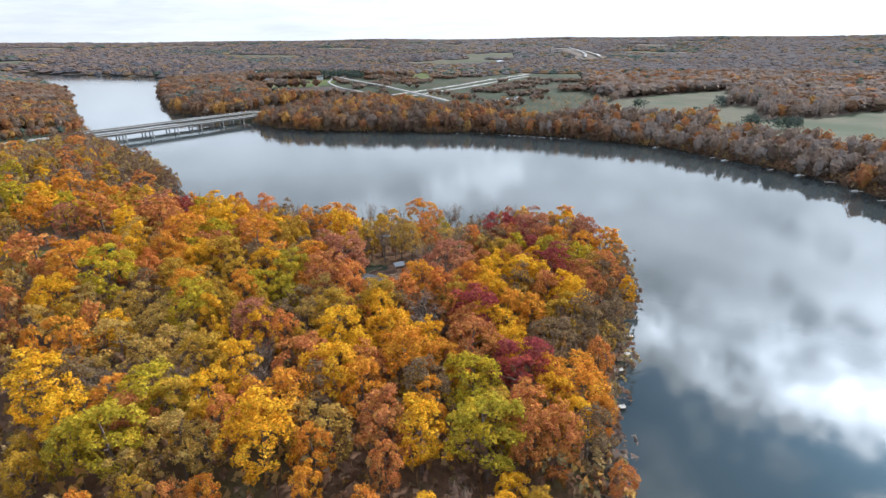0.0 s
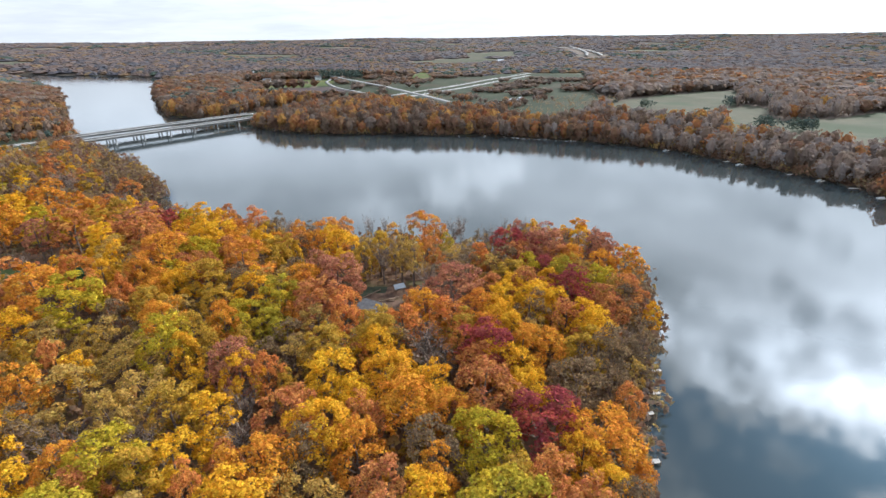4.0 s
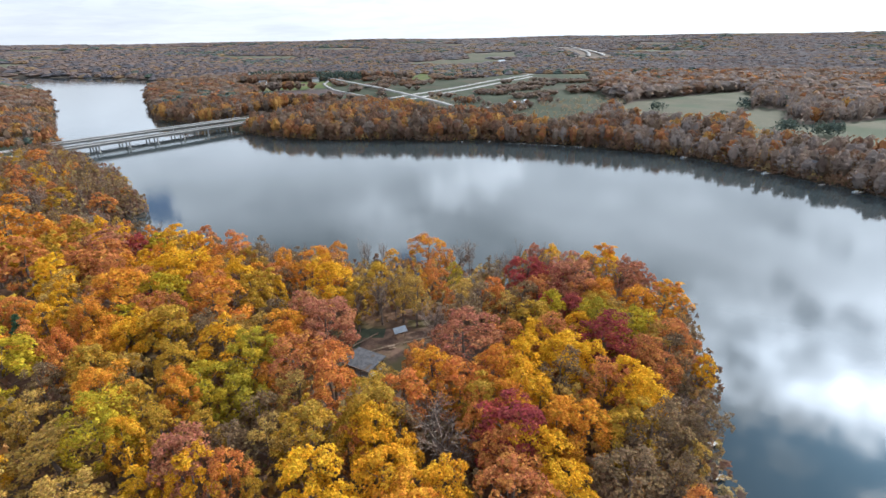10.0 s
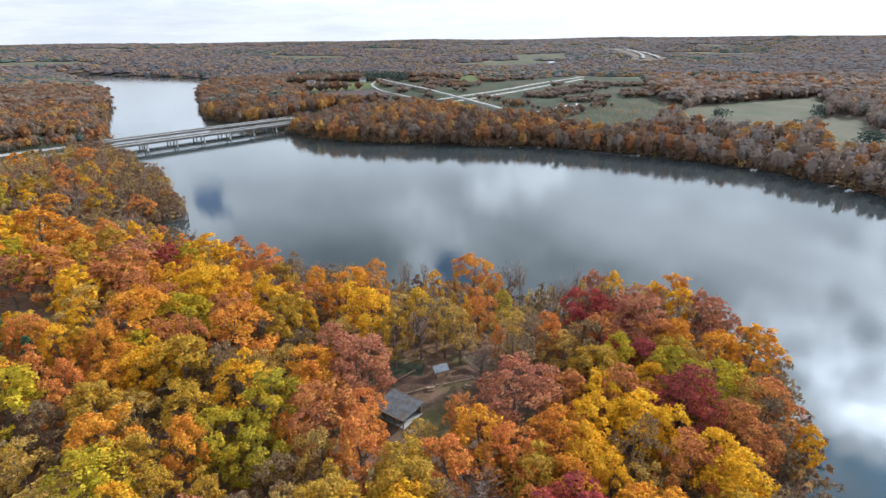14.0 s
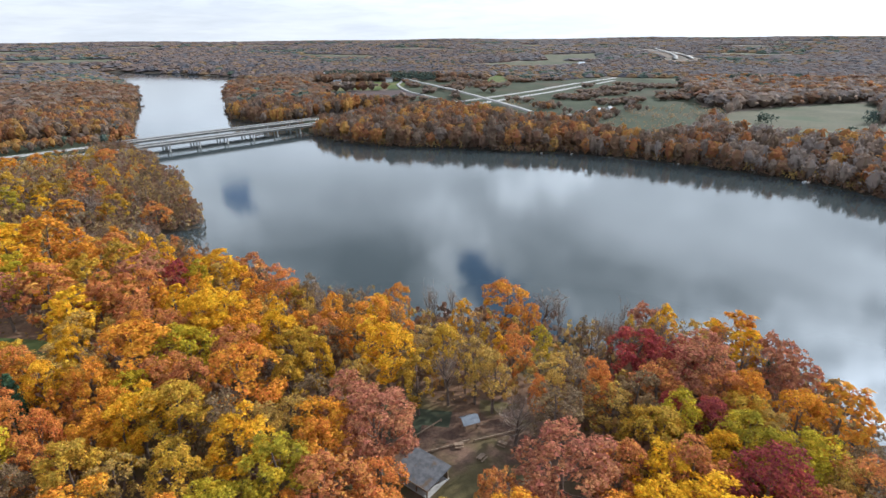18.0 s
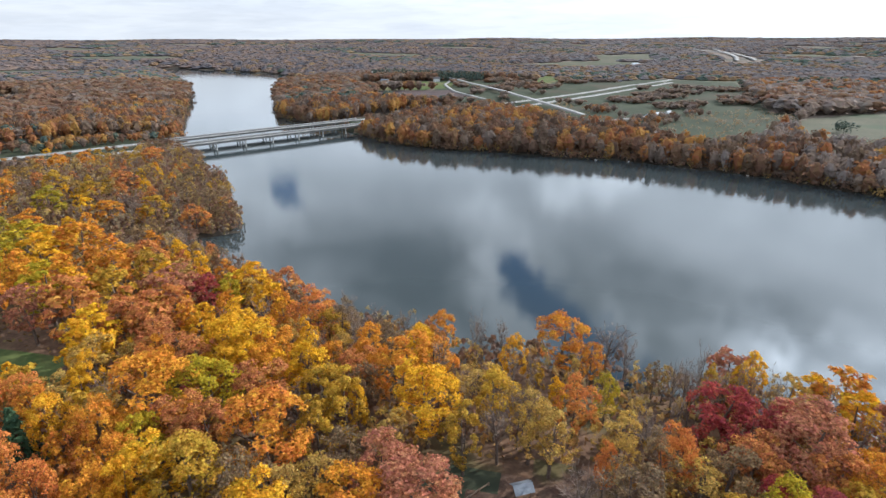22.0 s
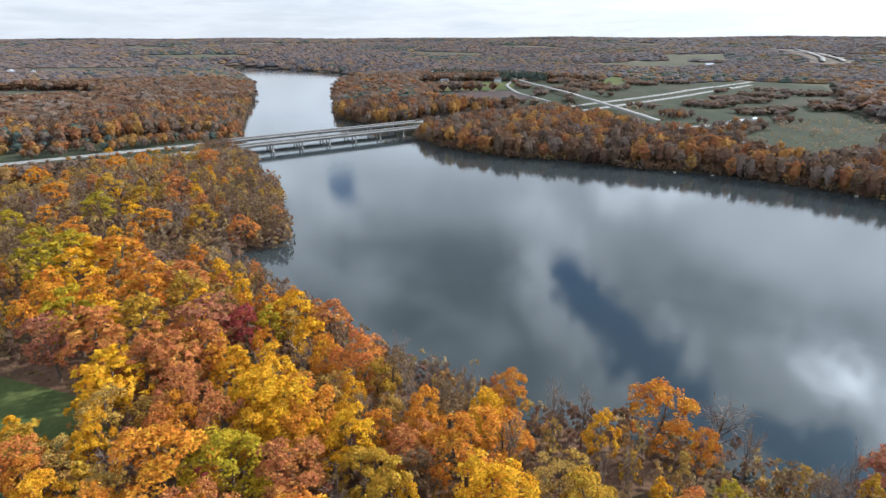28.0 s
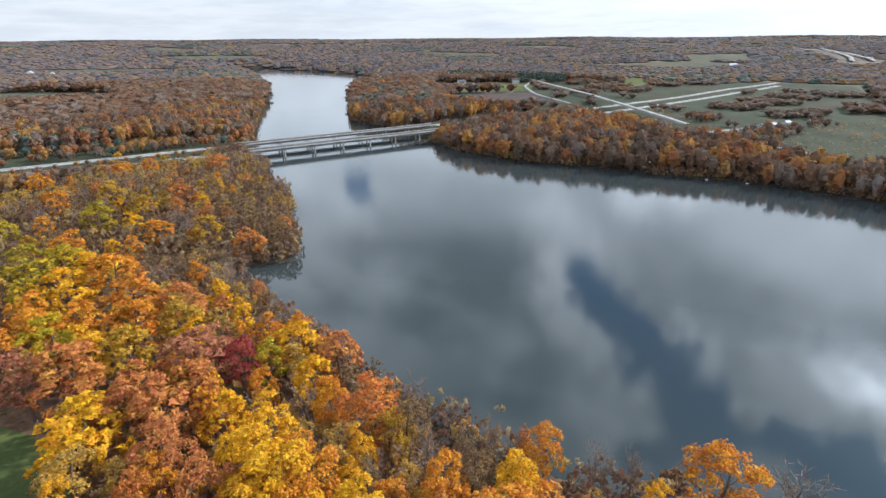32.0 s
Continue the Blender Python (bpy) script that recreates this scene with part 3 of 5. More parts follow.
# ---- roads ----
def spline(line, step=8.0):
    """A smooth line through points, about step metres apart."""
    p = np.array(line, float)
    p = np.vstack([2 * p[0] - p[1], p, 2 * p[-1] - p[-2]])
    out = []
    for i in range(1, len(p) - 2):
        n = max(2, int(np.linalg.norm(p[i + 1] - p[i]) / step))
        for t in np.arange(n) / n:
            a, b, c, d = p[i - 1 : i + 3]
            out.append(0.5 * (2 * b + (c - a) * t + (2 * a - 5 * b + 4 * c - d) * t * t + (3 * b - a - 3 * c + d) * t**3))
    out.append(p[-2])
    return np.array(out)


def ribbon(line, offset, width, rise, floor_z=None, thick=0.5, step=8.0, drape=True):
    """Top and sides of a strip of road along a line."""
    p = spline(line, step)
    d = np.gradient(p, axis=0)
    d /= np.linalg.norm(d, axis=1, keepdims=True)
    side = np.stack([-d[:, 1], d[:, 0]], 1)
    z = land(p[:, 0], p[:, 1]) if drape else np.zeros(len(p))
    if floor_z is not None:
        z = np.maximum(z, floor_z)
    if len(z) > 6:
        z = np.convolve(np.pad(z, 2, "edge"), np.ones(5) / 5, "valid")
    z = z + rise
    l, r = p + side * (offset + width / 2), p + side * (offset - width / 2)
    n = len(p)
    v = np.concatenate([np.c_[l, z], np.c_[r, z], np.c_[l, z - thick], np.c_[r, z - thick]])
    f = []
    for i in range(n - 1):
        f += [(i, i + n, i + n + 1, i + 1), (i + 2 * n, i, i + 1, i + 1 + 2 * n), (i + n, i + 3 * n, i + 3 * n + 1, i + n + 1)]
    return v, np.array(f)


def road(name, line, width, mat, label, floor_z=None, rise=0.35, lines=()):
    base = tagged(new(name, mesh_from(name, *ribbon(line, 0, width, rise, floor_z, 1.2), mat)), label, "road", kind="structure")
    for off, w in lines:
        child("lane_line", mesh_from("lane_line", *ribbon(line, off, w, rise + 0.03, floor_z, 0.02), MARK), base)
    return base


DECK_Z = 7.1
road("road", ROAD_NEAR, 8.6, PAVING, "pale concrete highway carriageway with grass verges", 5.9, 0.4, ((3.7, 0.25), (-3.7, 0.25)))
road("road", ROAD_FAR, 8.6, PAVING, "pale concrete highway carriageway with grass verges", 5.9, 0.4, ((3.7, 0.25), (-3.7, 0.25)))
road("road", CROSS_ROAD, 6.5, PAVING, "pale cross road passing over the highway", 9.0, 5.5)
road("road", RAMP, 5.0, PAVING, "pale curving highway ramp", None, 0.9)
road("road", SERVICE, 4.5, PAVING, "narrow pale service road along the woods", None, 0.9)
road("road", LOT_ROAD, 6.0, PAVING, "short pale drive to a car park", None, 0.9)
road("road", FAR_ROAD_A, 12.0, PAVING, "distant pale highway", None, 4.0)
road("road", FAR_ROAD_B, 12.0, PAVING, "distant pale highway", None, 4.0)


# ---- the bridges ----
def bridge(start, piers, first, last, label):
    turn = math.atan2(WAY[1], WAY[0])
    b = thing("highway_bridge", (start[0], start[1], 0), turn, label, "bridge", "twin highway bridges")
    length = last - first
    mid = (first + last) / 2
    part("deck", block((length, 10.6, 0.3), (mid, 0, DECK_Z - 0.3)), DECK_TOP, b, "worn grey deck")
    for s in (-1, 1):
        bm = block((length, 0.32, 0.6), (mid, s * 5.13, DECK_Z), bevel=0.05)
        part("parapet", bm, CONCRETE, b, "pale concrete parapet")
        part("edge_beam", block((length, 0.2, 0.36), (mid, s * 5.4, DECK_Z - 0.33)), CONCRETE, b)
    for y in (-4.2, -1.4, 1.4, 4.2):
        bm = box(box(block((length, 0.4, 0.06), (mid, y, DECK_Z - 0.86)), (length, 0.1, 0.45), (mid, y, DECK_Z - 0.80)), (length, 0.4, 0.045), (mid, y, DECK_Z - 0.35))
        part("girder", bm, STEEL_BEAM, b, "dark steel girder")
    for s in piers:
        cap = part("pier_cap", block((1.0, 9.2, 0.6), (s, 0, DECK_Z - 1.47), bevel=0.1), CONCRETE, b, "concrete cross beam")
        for y in (-3.4, 3.4):
            bm = bmesh.new()
            bmesh.ops.create_cone(bm, cap_ends=True, segments=14, radius1=0.62, radius2=0.58, depth=DECK_Z + 1.53)
            bmesh.ops.translate(bm, vec=(s, y, (DECK_Z - 1.47 - 3.0) / 2), verts=bm.verts)
            part("column", bm, CONCRETE, cap, "round concrete column")
            part("footing", block((1.7, 1.7, 0.5), (s, y, -0.3), bevel=0.1), CONCRETE, cap, "pale footing at the waterline")
    for s in (first + 5, last - 5):
        part("abutment", block((3.0, 11.0, 6.2), (s, 0, DECK_Z - 7.2)), CONCRETE, b)
    return b


bridge(NEAR_DECK, (6, 31, 56, 81, 106, 131), -24, 158, "concrete highway bridge on paired columns over the lake")
bridge(FAR_DECK, (12, 37, 62, 87, 112, 137), -24, 168, "concrete highway bridge on paired columns over the lake")

# ---- trees ----
def limbs(rng, height, radius, count, sides=3, reach=0.8, lean=0.25, steep=1.0):
    """A trunk with limbs: tubes and the limbs' ends."""
    n = 7
    z = np.linspace(0, height * 0.82, n)
    sway = np.cumsum(rng.normal(0, lean, (n, 2)), 0) * (z[:, None] / height)
    trunk = np.c_[sway, z]
    trunk[0] = (0, 0, -0.6)
    girth = 0.017 * height
    pieces, ends = [tube(trunk, girth * np.linspace(1.15, 0.28, n), 5)], []
    for k in range(count):
        i = rng.uniform(0.36, 0.95) * (n - 1)
        base = trunk[int(i)] + (trunk[min(int(i) + 1, n - 1)] - trunk[int(i)]) * (i % 1)
        a = 2 * math.pi * (k / count) + rng.uniform(-0.5, 0.5)
        far = radius * rng.uniform(0.6, 1.0) * reach
        rise = rng.uniform(0.5, 1.1) * far * steep + 1.0
        bend = np.array([base + np.array((math.cos(a) * far * t, math.sin(a) * far * t, rise * t**1.3)) + rng.normal(0, 0.12, 3) * t for t in (0, 0.35, 0.7, 1)])
        pieces.append(tube(bend, girth * (1.1 - i / n) * np.array((0.55, 0.4, 0.26, 0.1)), sides))
        ends.append(bend)
    return pieces, ends


def crown_mesh(name, seed, mat, height=20.0, radius=4.6, base=0.25, boughs=15, count=3000, size=0.28, pointed=0.0, ragged=0.2, tufts=6, sparse=0.0, jitter=0.5):
    """A billowing crown: leaf sprays on many small tufts, the tufts on a score of boughs."""
    rng = np.random.default_rng(seed)
    lo, hi = height * base, height
    half = (hi - lo) / 2
    k = np.arange(boughs)
    up = 1.0 - 1.75 * (k + rng.random(boughs)) / boughs
    a = 2.399 * k + rng.uniform(-0.5, 0.5, boughs)
    flat_ = np.sqrt(np.maximum(0, 1 - up * up))
    swell_ = rng.uniform(0.58, 0.76, boughs) * (1 + ragged * rng.uniform(-0.6, 0.45, boughs))
    narrow = 1 - pointed * np.maximum(up, 0) ** 1.5
    c = np.stack([np.cos(a) * flat_ * radius * swell_ * narrow, np.sin(a) * flat_ * radius * swell_ * narrow, lo + half + up * half * swell_ * 1.12], 1)
    mid = np.array((0, 0, lo + half * 0.8))
    stretch = np.array((1, 1, 1.25))
    br = radius * rng.uniform(0.30, 0.46, boughs) * (1 - 0.3 * pointed)
    tc, tr = [], []
    for i in range(boughs):
        away = c[i] - mid
        away /= np.linalg.norm(away) + 1e-6
        u = rng.normal(0, 1, (tufts, 3)) + 0.9 * away + np.array((0, 0, 0.35))
        u /= np.linalg.norm(u, axis=1, keepdims=True)
        tc.append(c[i] + u * br[i] * rng.uniform(0.7, 1.05, (tufts, 1)) * stretch)
        tr.append(br[i] * rng.uniform(0.36, 0.60, tufts))
    tc, tr = np.concatenate(tc), np.concatenate(tr)
    keep_ = rng.random(len(tc)) >= sparse
    tc, tr = tc[keep_], tr[keep_]
    n = np.maximum(2, (count * tr**2 / (tr**2).sum() * 1.25).astype(int))
    own = np.repeat(np.arange(len(tc)), n)
    u = rng.normal(0, 1, (len(own), 3))
    u /= np.linalg.norm(u, axis=1, keepdims=True)
    away = tc - mid
    away /= np.linalg.norm(away, axis=1, keepdims=True) + 1e-6
    u = np.where(((u * away[own]).sum(1) < -0.35)[:, None], -u, u)
    at = tc[own] + u * tr[own, None] * rng.uniform(0.6, 1.15, (len(own), 1)) * np.array((1, 1, 1.15))
    hidden = np.zeros(len(own), bool)
    for j in range(len(tc)):
        hidden |= (np.linalg.norm(at - tc[j], axis=1) < tr[j] * 0.5) & (own != j)
    ok = ~hidden | (rng.random(len(own)) < 0.15)
    at, out = at[ok], (u * 0.8 + 0.45 * away[own])[ok]
    return mesh_from(name, *leaf_tips(rng, at, out, np.full(len(at), size), jitter), mat)


def trunk_mesh(name, seed, height=20.0, radius=4.6, count=8, steep=1.0):
    rng = np.random.default_rng(seed)
    return mesh_from(name, *merged(limbs(rng, height, radius, count, steep=steep)[0]), BARK)


def twig_mesh(name, seed, mat, height=18.0, radius=3.6, count=420, long=1.3, thin=0.05):
    """Fine bare branches round a leafless crown."""
    rng = np.random.default_rng(seed)
    pieces, ends = limbs(rng, height, radius, 14, 3, 0.85, 0.25, 1.9)
    at, ways = [], []
    for e in ends:
        for _ in range(count // len(ends)):
            t = rng.uniform(0.25, 1.0) * 3
            i = min(int(t), 2)
            p = e[i] + (e[i + 1] - e[i]) * (t - i)
            w = (e[3] - e[0]) / np.linalg.norm(e[3] - e[0]) * 0.6 + rng.normal(0, 0.55, 3) + np.array((0, 0, 0.35))
            at.append(p + w * rng.uniform(0, 0.9))
            ways.append(w / np.linalg.norm(w))
    at, ways = np.array(at), np.array(ways)
    n = len(at)
    side = np.cross(ways, rng.normal(0, 1, (n, 3)))
    side /= np.linalg.norm(side, axis=1, keepdims=True)
    ln = rng.uniform(0.5, 1.3, (n, 1)) * long
    v = np.stack([at - side * thin, at + side * thin, at + ways * ln + side * thin * 0.4, at + ways * ln - side * thin * 0.4], 1).reshape(-1, 3)
    return mesh_from(name, *merged(pieces[1:] + [(v, np.arange(4 * n).reshape(-1, 4))]), mat)


def pine_mesh(name, seed, mat, height=17.0, radius=2.9, count=700, size=0.5):
    rng = np.random.default_rng(seed)
    f = rng.uniform(0, 1, count) ** 0.75
    a = rng.uniform(0, 2 * math.pi, count)
    tier = 0.75 + 0.25 * np.sin(f * 60)
    rr = radius * (1 - f) ** 0.85 * tier * rng.uniform(0.55, 1.05, count) + 0.1
    at = np.stack([rr * np.cos(a), rr * np.sin(a), height * (0.12 + 0.88 * f) - 0.15 * rr], 1)
    out = np.stack([np.cos(a), np.sin(a), np.full(count, 0.9)], 1)
    return mesh_from(name, *leaf_quads(rng, at, out, np.full(count, size), 0.35, 0.4), mat)


KINDS = {
    "golden": ("maple_tree", "tall maple with bright golden yellow autumn leaves", GOLD),
    "orange": ("hickory_tree", "broad hickory with orange autumn leaves", ORANGE),
    "russet": ("oak_tree", "broad oak with rust-brown autumn leaves", RUSSET),
    "rose": ("oak_tree", "broad oak with dusty rose-red autumn leaves", ROSE),
    "scarlet": ("maple_tree", "maple with bright scarlet-orange autumn leaves", SCARLET),
    "olive": ("poplar_tree", "tall poplar with olive-gold autumn leaves", OLIVE),
    "crimson": ("maple_tree", "rounded maple with dark crimson autumn leaves", CRIMSON),
    "green": ("elm_tree", "elm turning from green to yellow", GREEN),
    "brown": ("beech_tree", "low beech with dull brown leaves", BROWN),
    "tan": ("ash_tree", "thinly leaved ash with tan autumn leaves", TAN),
    "bare": ("bare_tree", "leafless grey-brown tree with fine twigs", TWIG),
    "pine": ("pine_tree", "dark green pine among autumn trees", NEEDLE),
}
CROWNS, TRUNKS = {}, {}
for i, (kind, (_, _, mat)) in enumerate(KINDS.items()):
    for rank in ("fine", "plain"):
        fine = rank == "fine"
        made = []
        for v in range(4 if fine else 3):
            seed = 100 * i + 10 * v + fine
            if kind == "bare":
                made.append(twig_mesh("crown", seed, mat, count=520 if fine else 260, thin=0.035 if fine else 0.06))
            elif kind == "pine":
                made.append(pine_mesh("crown", seed, mat, count=800 if fine else 350, size=0.5 if fine else 0.75))
            elif kind in ("tan", "brown"):
                made.append(crown_mesh("crown", seed, mat, 20, 4.5, 0.14, 16, 2300 if fine else 640, 0.23 if fine else 0.46, 0.2, 0.5, sparse=0.25, jitter=0.8))
            else:
                made.append(crown_mesh("crown", seed, mat, 20, 4.6, 0.12 + 0.04 * v, 14 + 2 * v, 3500 if fine else 850, 0.245 if fine else 0.54, 0.35 if kind in ("golden", "olive") else 0.12, 0.3))
        CROWNS[kind, rank] = made
for v in range(4):
    TRUNKS["leafy", v] = trunk_mesh("trunk", 900 + v)
    TRUNKS["plain", v] = trunk_mesh("trunk", 930 + v, count=3)
    TRUNKS["bare", v] = trunk_mesh("trunk", 950 + v, 18.0, 3.0, 8, 2.2)
    TRUNKS["pine", v] = mesh_from("trunk", *tube([(0, 0, -0.5), (0, 0, 8), (0, 0, 16)], (0.28, 0.18, 0.04), 7), BARK)

place_rng = np.random.default_rng(5)
PLANTED = []


def plant(kind, x, y, radius, tall=None, under=False):
    if kind == "tan" and y > 186 and -60 < x < 70 and place_rng.random() < 0.55:
        kind, radius, tall = "bare", min(radius, 4.2), place_rng.uniform(14, 18)
    name, label, _ = KINDS[kind]
    if math.hypot(x + 5.5, y - 175) < 6 or math.hypot(x + 12, y - 158) < 5.5:
        return
    z = float(land(x, y))
    near = min(math.hypot(x - (15 - 35 * f), y - 141 * f) for f in (0, 0.25, 0.5, 0.75, 1))
    rank = "fine" if near < (62 if under else 98) else "plain"
    k = int(place_rng.integers(0, 100))
    base_r = {"bare": 3.6, "pine": 2.9, "tan": 4.5, "brown": 4.5}.get(kind, 4.6)
    base_h = {"bare": 18.0, "pine": 17.0}.get(kind, 20.0)
    tall = tall or {"pine": 14, "bare": 15, "tan": 15.5}.get(kind, 12.5 + radius * 1.05) + place_rng.uniform(-1.5, 1.5)
    if y > 290 or (y > 250 and x < -150):
        tall, radius = tall * 0.72, radius * 0.9
    if x < -225 and y > 290:
        tall = min(tall, (2.5 if x < -325 else 8.0) + 0.17 * max(0.0, float(line_gap(x, y, ROAD_NEAR)) - 8))
        radius = min(radius, 1.2 + 0.35 * tall)
    s = radius / base_r
    tree = thing(name, (x, y, z - 0.1), place_rng.uniform(0, 6.28), label, "tree", f"{kind} autumn trees")
    tree.scale = (s, s * place_rng.uniform(0.92, 1.08), tall / base_h)
    stem = "bare" if kind == "bare" else "pine" if kind == "pine" else "leafy" if rank == "fine" else "plain"
    child("trunk", TRUNKS[stem, k % 4], tree)
    shapes = CROWNS[kind, rank]
    child("crown", shapes[k % len(shapes)], tree)
    PLANTED.append((x, y, radius))


GOLDEN_A = [(-19.8, 74.2, 5.6), (-59.3, 79.7, 4.7), (8.6, 80.4, 5.1), (-34.8, 86.8, 4.2), (39.3, 87.0, 3.9), (-68.5, 87.1, 5.9), (36.1, 93.7, 4.0), (-11.1, 93.9, 5.1), (-33.0, 98.6, 4.6), (-7.6, 105.7, 3.8), (-13.1, 110.2, 5.7), (-32.7, 112.0, 3.7), (8.2, 112.5, 4.0), (-0.9, 112.8, 5.1), (29.2, 113.2, 4.0), (-48.2, 120.2, 3.0), (24.6, 122.2, 4.8), (-4.9, 123.2, 4.3), (-94.9, 128.2, 5.0), (28.0, 136.2, 3.8), (48.4, 137.0, 5.0), (24.5, 139.8, 4.4), (48.9, 145.0, 4.5), (25.6, 148.2, 4.6), (39.8, 148.9, 4.2), (35.3, 150.3, 5.9), (-66.9, 152.5, 3.2), (-44.4, 152.7, 5.6), (-66.5, 156.3, 5.0), (29.8, 158.4, 4.9), (-93.8, 163.9, 3.4), (41.5, 167.9, 3.9)]
GOLDEN_B = [(-99.6, 175.9, 2.3), (-99.8, 178.7, 2.2), (-40.6, 186.0, 1.8), (-109.4, 188.0, 4.9), (-26.3, 188.0, 6.4), (-74.4, 190.5, 4.6), (-111.7, 193.1, 5.5), (-70.8, 194.7, 6.2), (-56.4, 194.8, 4.1), (-80.0, 197.7, 5.7), (-61.6, 202.1, 2.4), (-81.1, 205.4, 5.3), (-92.6, 207.4, 4.2), (61.0, 208.8, 4.3), (-64.2, 210.3, 2.7), (-137.3, 212.2, 4.2), (-34.6, 213.8, 3.7), (-104.0, 216.5, 2.0), (-11.7, 217.6, 3.0), (-117.8, 218.5, 1.7), (57.0, 219.9, 3.3), (42.7, 221.6, 2.7), (45.6, 225.4, 2.9), (-84.5, 226.3, 4.6), (-123.0, 229.7, 3.6), (-176.5, 236.1, 6.5), (-99.6, 241.3, 5.2), (-138.5, 256.3, 3.2), (-195.4, 257.7, 7.2), (-208.5, 276.1, 3.1), (-221.3, 296.9, 4.4), (-347.9, 330.9, 3.2)]
GOLDEN_C = [(-237.6, 366.3, 2.5), (-355.3, 367.5, 3.6), (-381.5, 421.7, 5.0)]
ORANGE_A = [(-10.9, 75.1, 3.1), (-52.8, 84.7, 4.1), (-19.6, 85.2, 5.2), (9.5, 87.6, 3.2), (-4.1, 91.7, 4.4), (41.8, 98.3, 6.1), (12.3, 103.8, 4.8), (4.0, 104.2, 5.5), (-75.1, 105.2, 4.8), (29.6, 128.0, 4.2), (35.0, 129.6, 4.9), (-58.8, 132.0, 4.9), (-44.7, 133.4, 3.7), (21.4, 133.6, 4.2), (5.6, 142.5, 4.7), (20.2, 143.6, 5.2), (-100.0, 146.5, 7.2), (-71.4, 150.8, 3.5), (-29.4, 152.6, 4.3), (-73.7, 157.0, 3.6), (-31.1, 159.6, 5.1), (-81.2, 162.9, 3.9), (-101.0, 166.7, 3.0), (-51.5, 168.9, 6.9), (-78.9, 174.0, 7.2), (61.9, 182.1, 4.5), (70.8, 184.0, 5.2), (52.5, 184.7, 3.8), (-89.8, 188.4, 2.7), (55.5, 191.9, 3.2), (-65.2, 193.4, 4.0), (-34.2, 198.5, 6.1)]
ORANGE_B = [(-67.4, 199.0, 4.9), (-52.9, 200.5, 3.2), (-45.7, 203.8, 3.0), (-46.0, 207.4, 3.6), (-29.6, 208.3, 4.3), (-162.7, 208.8, 2.9), (61.2, 216.4, 5.1), (-161.2, 217.3, 4.5), (-94.5, 220.5, 2.7), (7.7, 220.7, 2.2), (-76.7, 220.9, 3.3), (-168.7, 221.1, 4.7), (-154.3, 224.0, 4.6), (-31.9, 225.8, 3.2), (-139.0, 226.7, 5.2), (0.1, 229.4, 5.7), (-153.5, 239.8, 5.7), (-110.4, 243.4, 3.5), (-172.5, 248.3, 6.9), (-218.5, 265.6, 6.4), (-166.0, 275.1, 4.2), (-250.5, 279.3, 3.6), (-202.4, 279.8, 3.3), (-205.9, 295.8, 6.0), (-274.0, 301.6, 5.3), (-318.2, 324.3, 5.5), (-309.8, 367.4, 5.1), (-303.5, 380.0, 5.3)]
RUSSET_A = [(-45.7, 79.6, 3.5), (29.6, 79.8, 4.1), (1.6, 81.1, 5.1), (34.8, 81.9, 4.2), (30.1, 84.7, 4.9), (-17.5, 96.9, 5.2), (-5.5, 100.6, 4.2), (19.8, 109.2, 5.7), (19.2, 119.7, 5.3), (-8.7, 122.6, 2.9), (42.3, 142.0, 4.9), (-24.0, 143.0, 5.6), (56.6, 150.2, 4.2), (1.6, 150.9, 3.0), (54.5, 154.6, 4.8), (-121.5, 156.7, 6.0), (34.2, 159.6, 4.7), (23.0, 160.1, 4.5), (64.4, 162.6, 5.4), (-69.7, 168.8, 4.6), (-64.9, 169.3, 4.0), (-60.5, 182.1, 5.6), (47.8, 185.2, 4.9), (34.5, 185.7, 5.0), (-81.4, 189.7, 4.7), (-92.8, 192.7, 4.9), (-44.7, 196.6, 4.7), (-109.9, 199.4, 4.5), (-103.2, 201.6, 5.3), (-128.8, 203.1, 6.1), (-114.2, 206.1, 4.8), (-105.4, 213.1, 4.4)]
RUSSET_B = [(-88.0, 242.1, 4.6), (-140.3, 243.5, 5.0), (-171.1, 307.7, 6.0), (-234.5, 335.7, 7.1), (-276.8, 408.1, 7.2)]
ROSE_A = [(-35.7, 115.2, 5.1), (13.1, 154.3, 7.2), (-20.7, 159.5, 6.6), (-21.8, 165.0, 5.2), (-28.4, 166.4, 4.8), (45.0, 191.5, 6.7), (63.6, 194.6, 3.4), (66.5, 197.6, 5.0), (49.7, 198.2, 4.2), (-140.1, 199.5, 4.9), (67.8, 209.5, 3.8), (-113.0, 221.5, 6.1), (40.2, 225.7, 4.1)]
CRIMSON_A = [(30.1, 100.9, 6.7), (20.5, 125.9, 5.8), (46.7, 157.7, 5.4), (-72.8, 175.5, 1.7), (43.0, 176.5, 3.9), (35.6, 179.0, 2.5), (38.2, 198.7, 4.6), (32.7, 200.3, 5.9), (45.0, 202.3, 3.0), (-106.4, 227.3, 4.3)]
SCARLET_A = [(-28.2, 79.2, 3.1), (50.2, 112.0, 3.2), (-27.1, 112.8, 3.2), (14.0, 129.0, 3.0), (0.5, 135.4, 4.9), (-14.8, 137.5, 4.8), (11.1, 139.0, 4.6), (-77.6, 143.5, 3.0), (-78.9, 148.3, 3.0), (-17.3, 148.5, 3.7), (-88.8, 151.6, 3.3), (-82.5, 159.8, 2.2), (-106.7, 165.7, 2.1), (-105.0, 168.2, 3.6), (8.8, 180.4, 1.7), (22.2, 183.3, 3.1), (-91.3, 185.0, 2.6), (21.9, 187.1, 3.1), (3.4, 197.1, 3.6), (-117.2, 214.7, 2.7), (-66.9, 221.1, 5.3), (-333.1, 373.3, 5.3)]
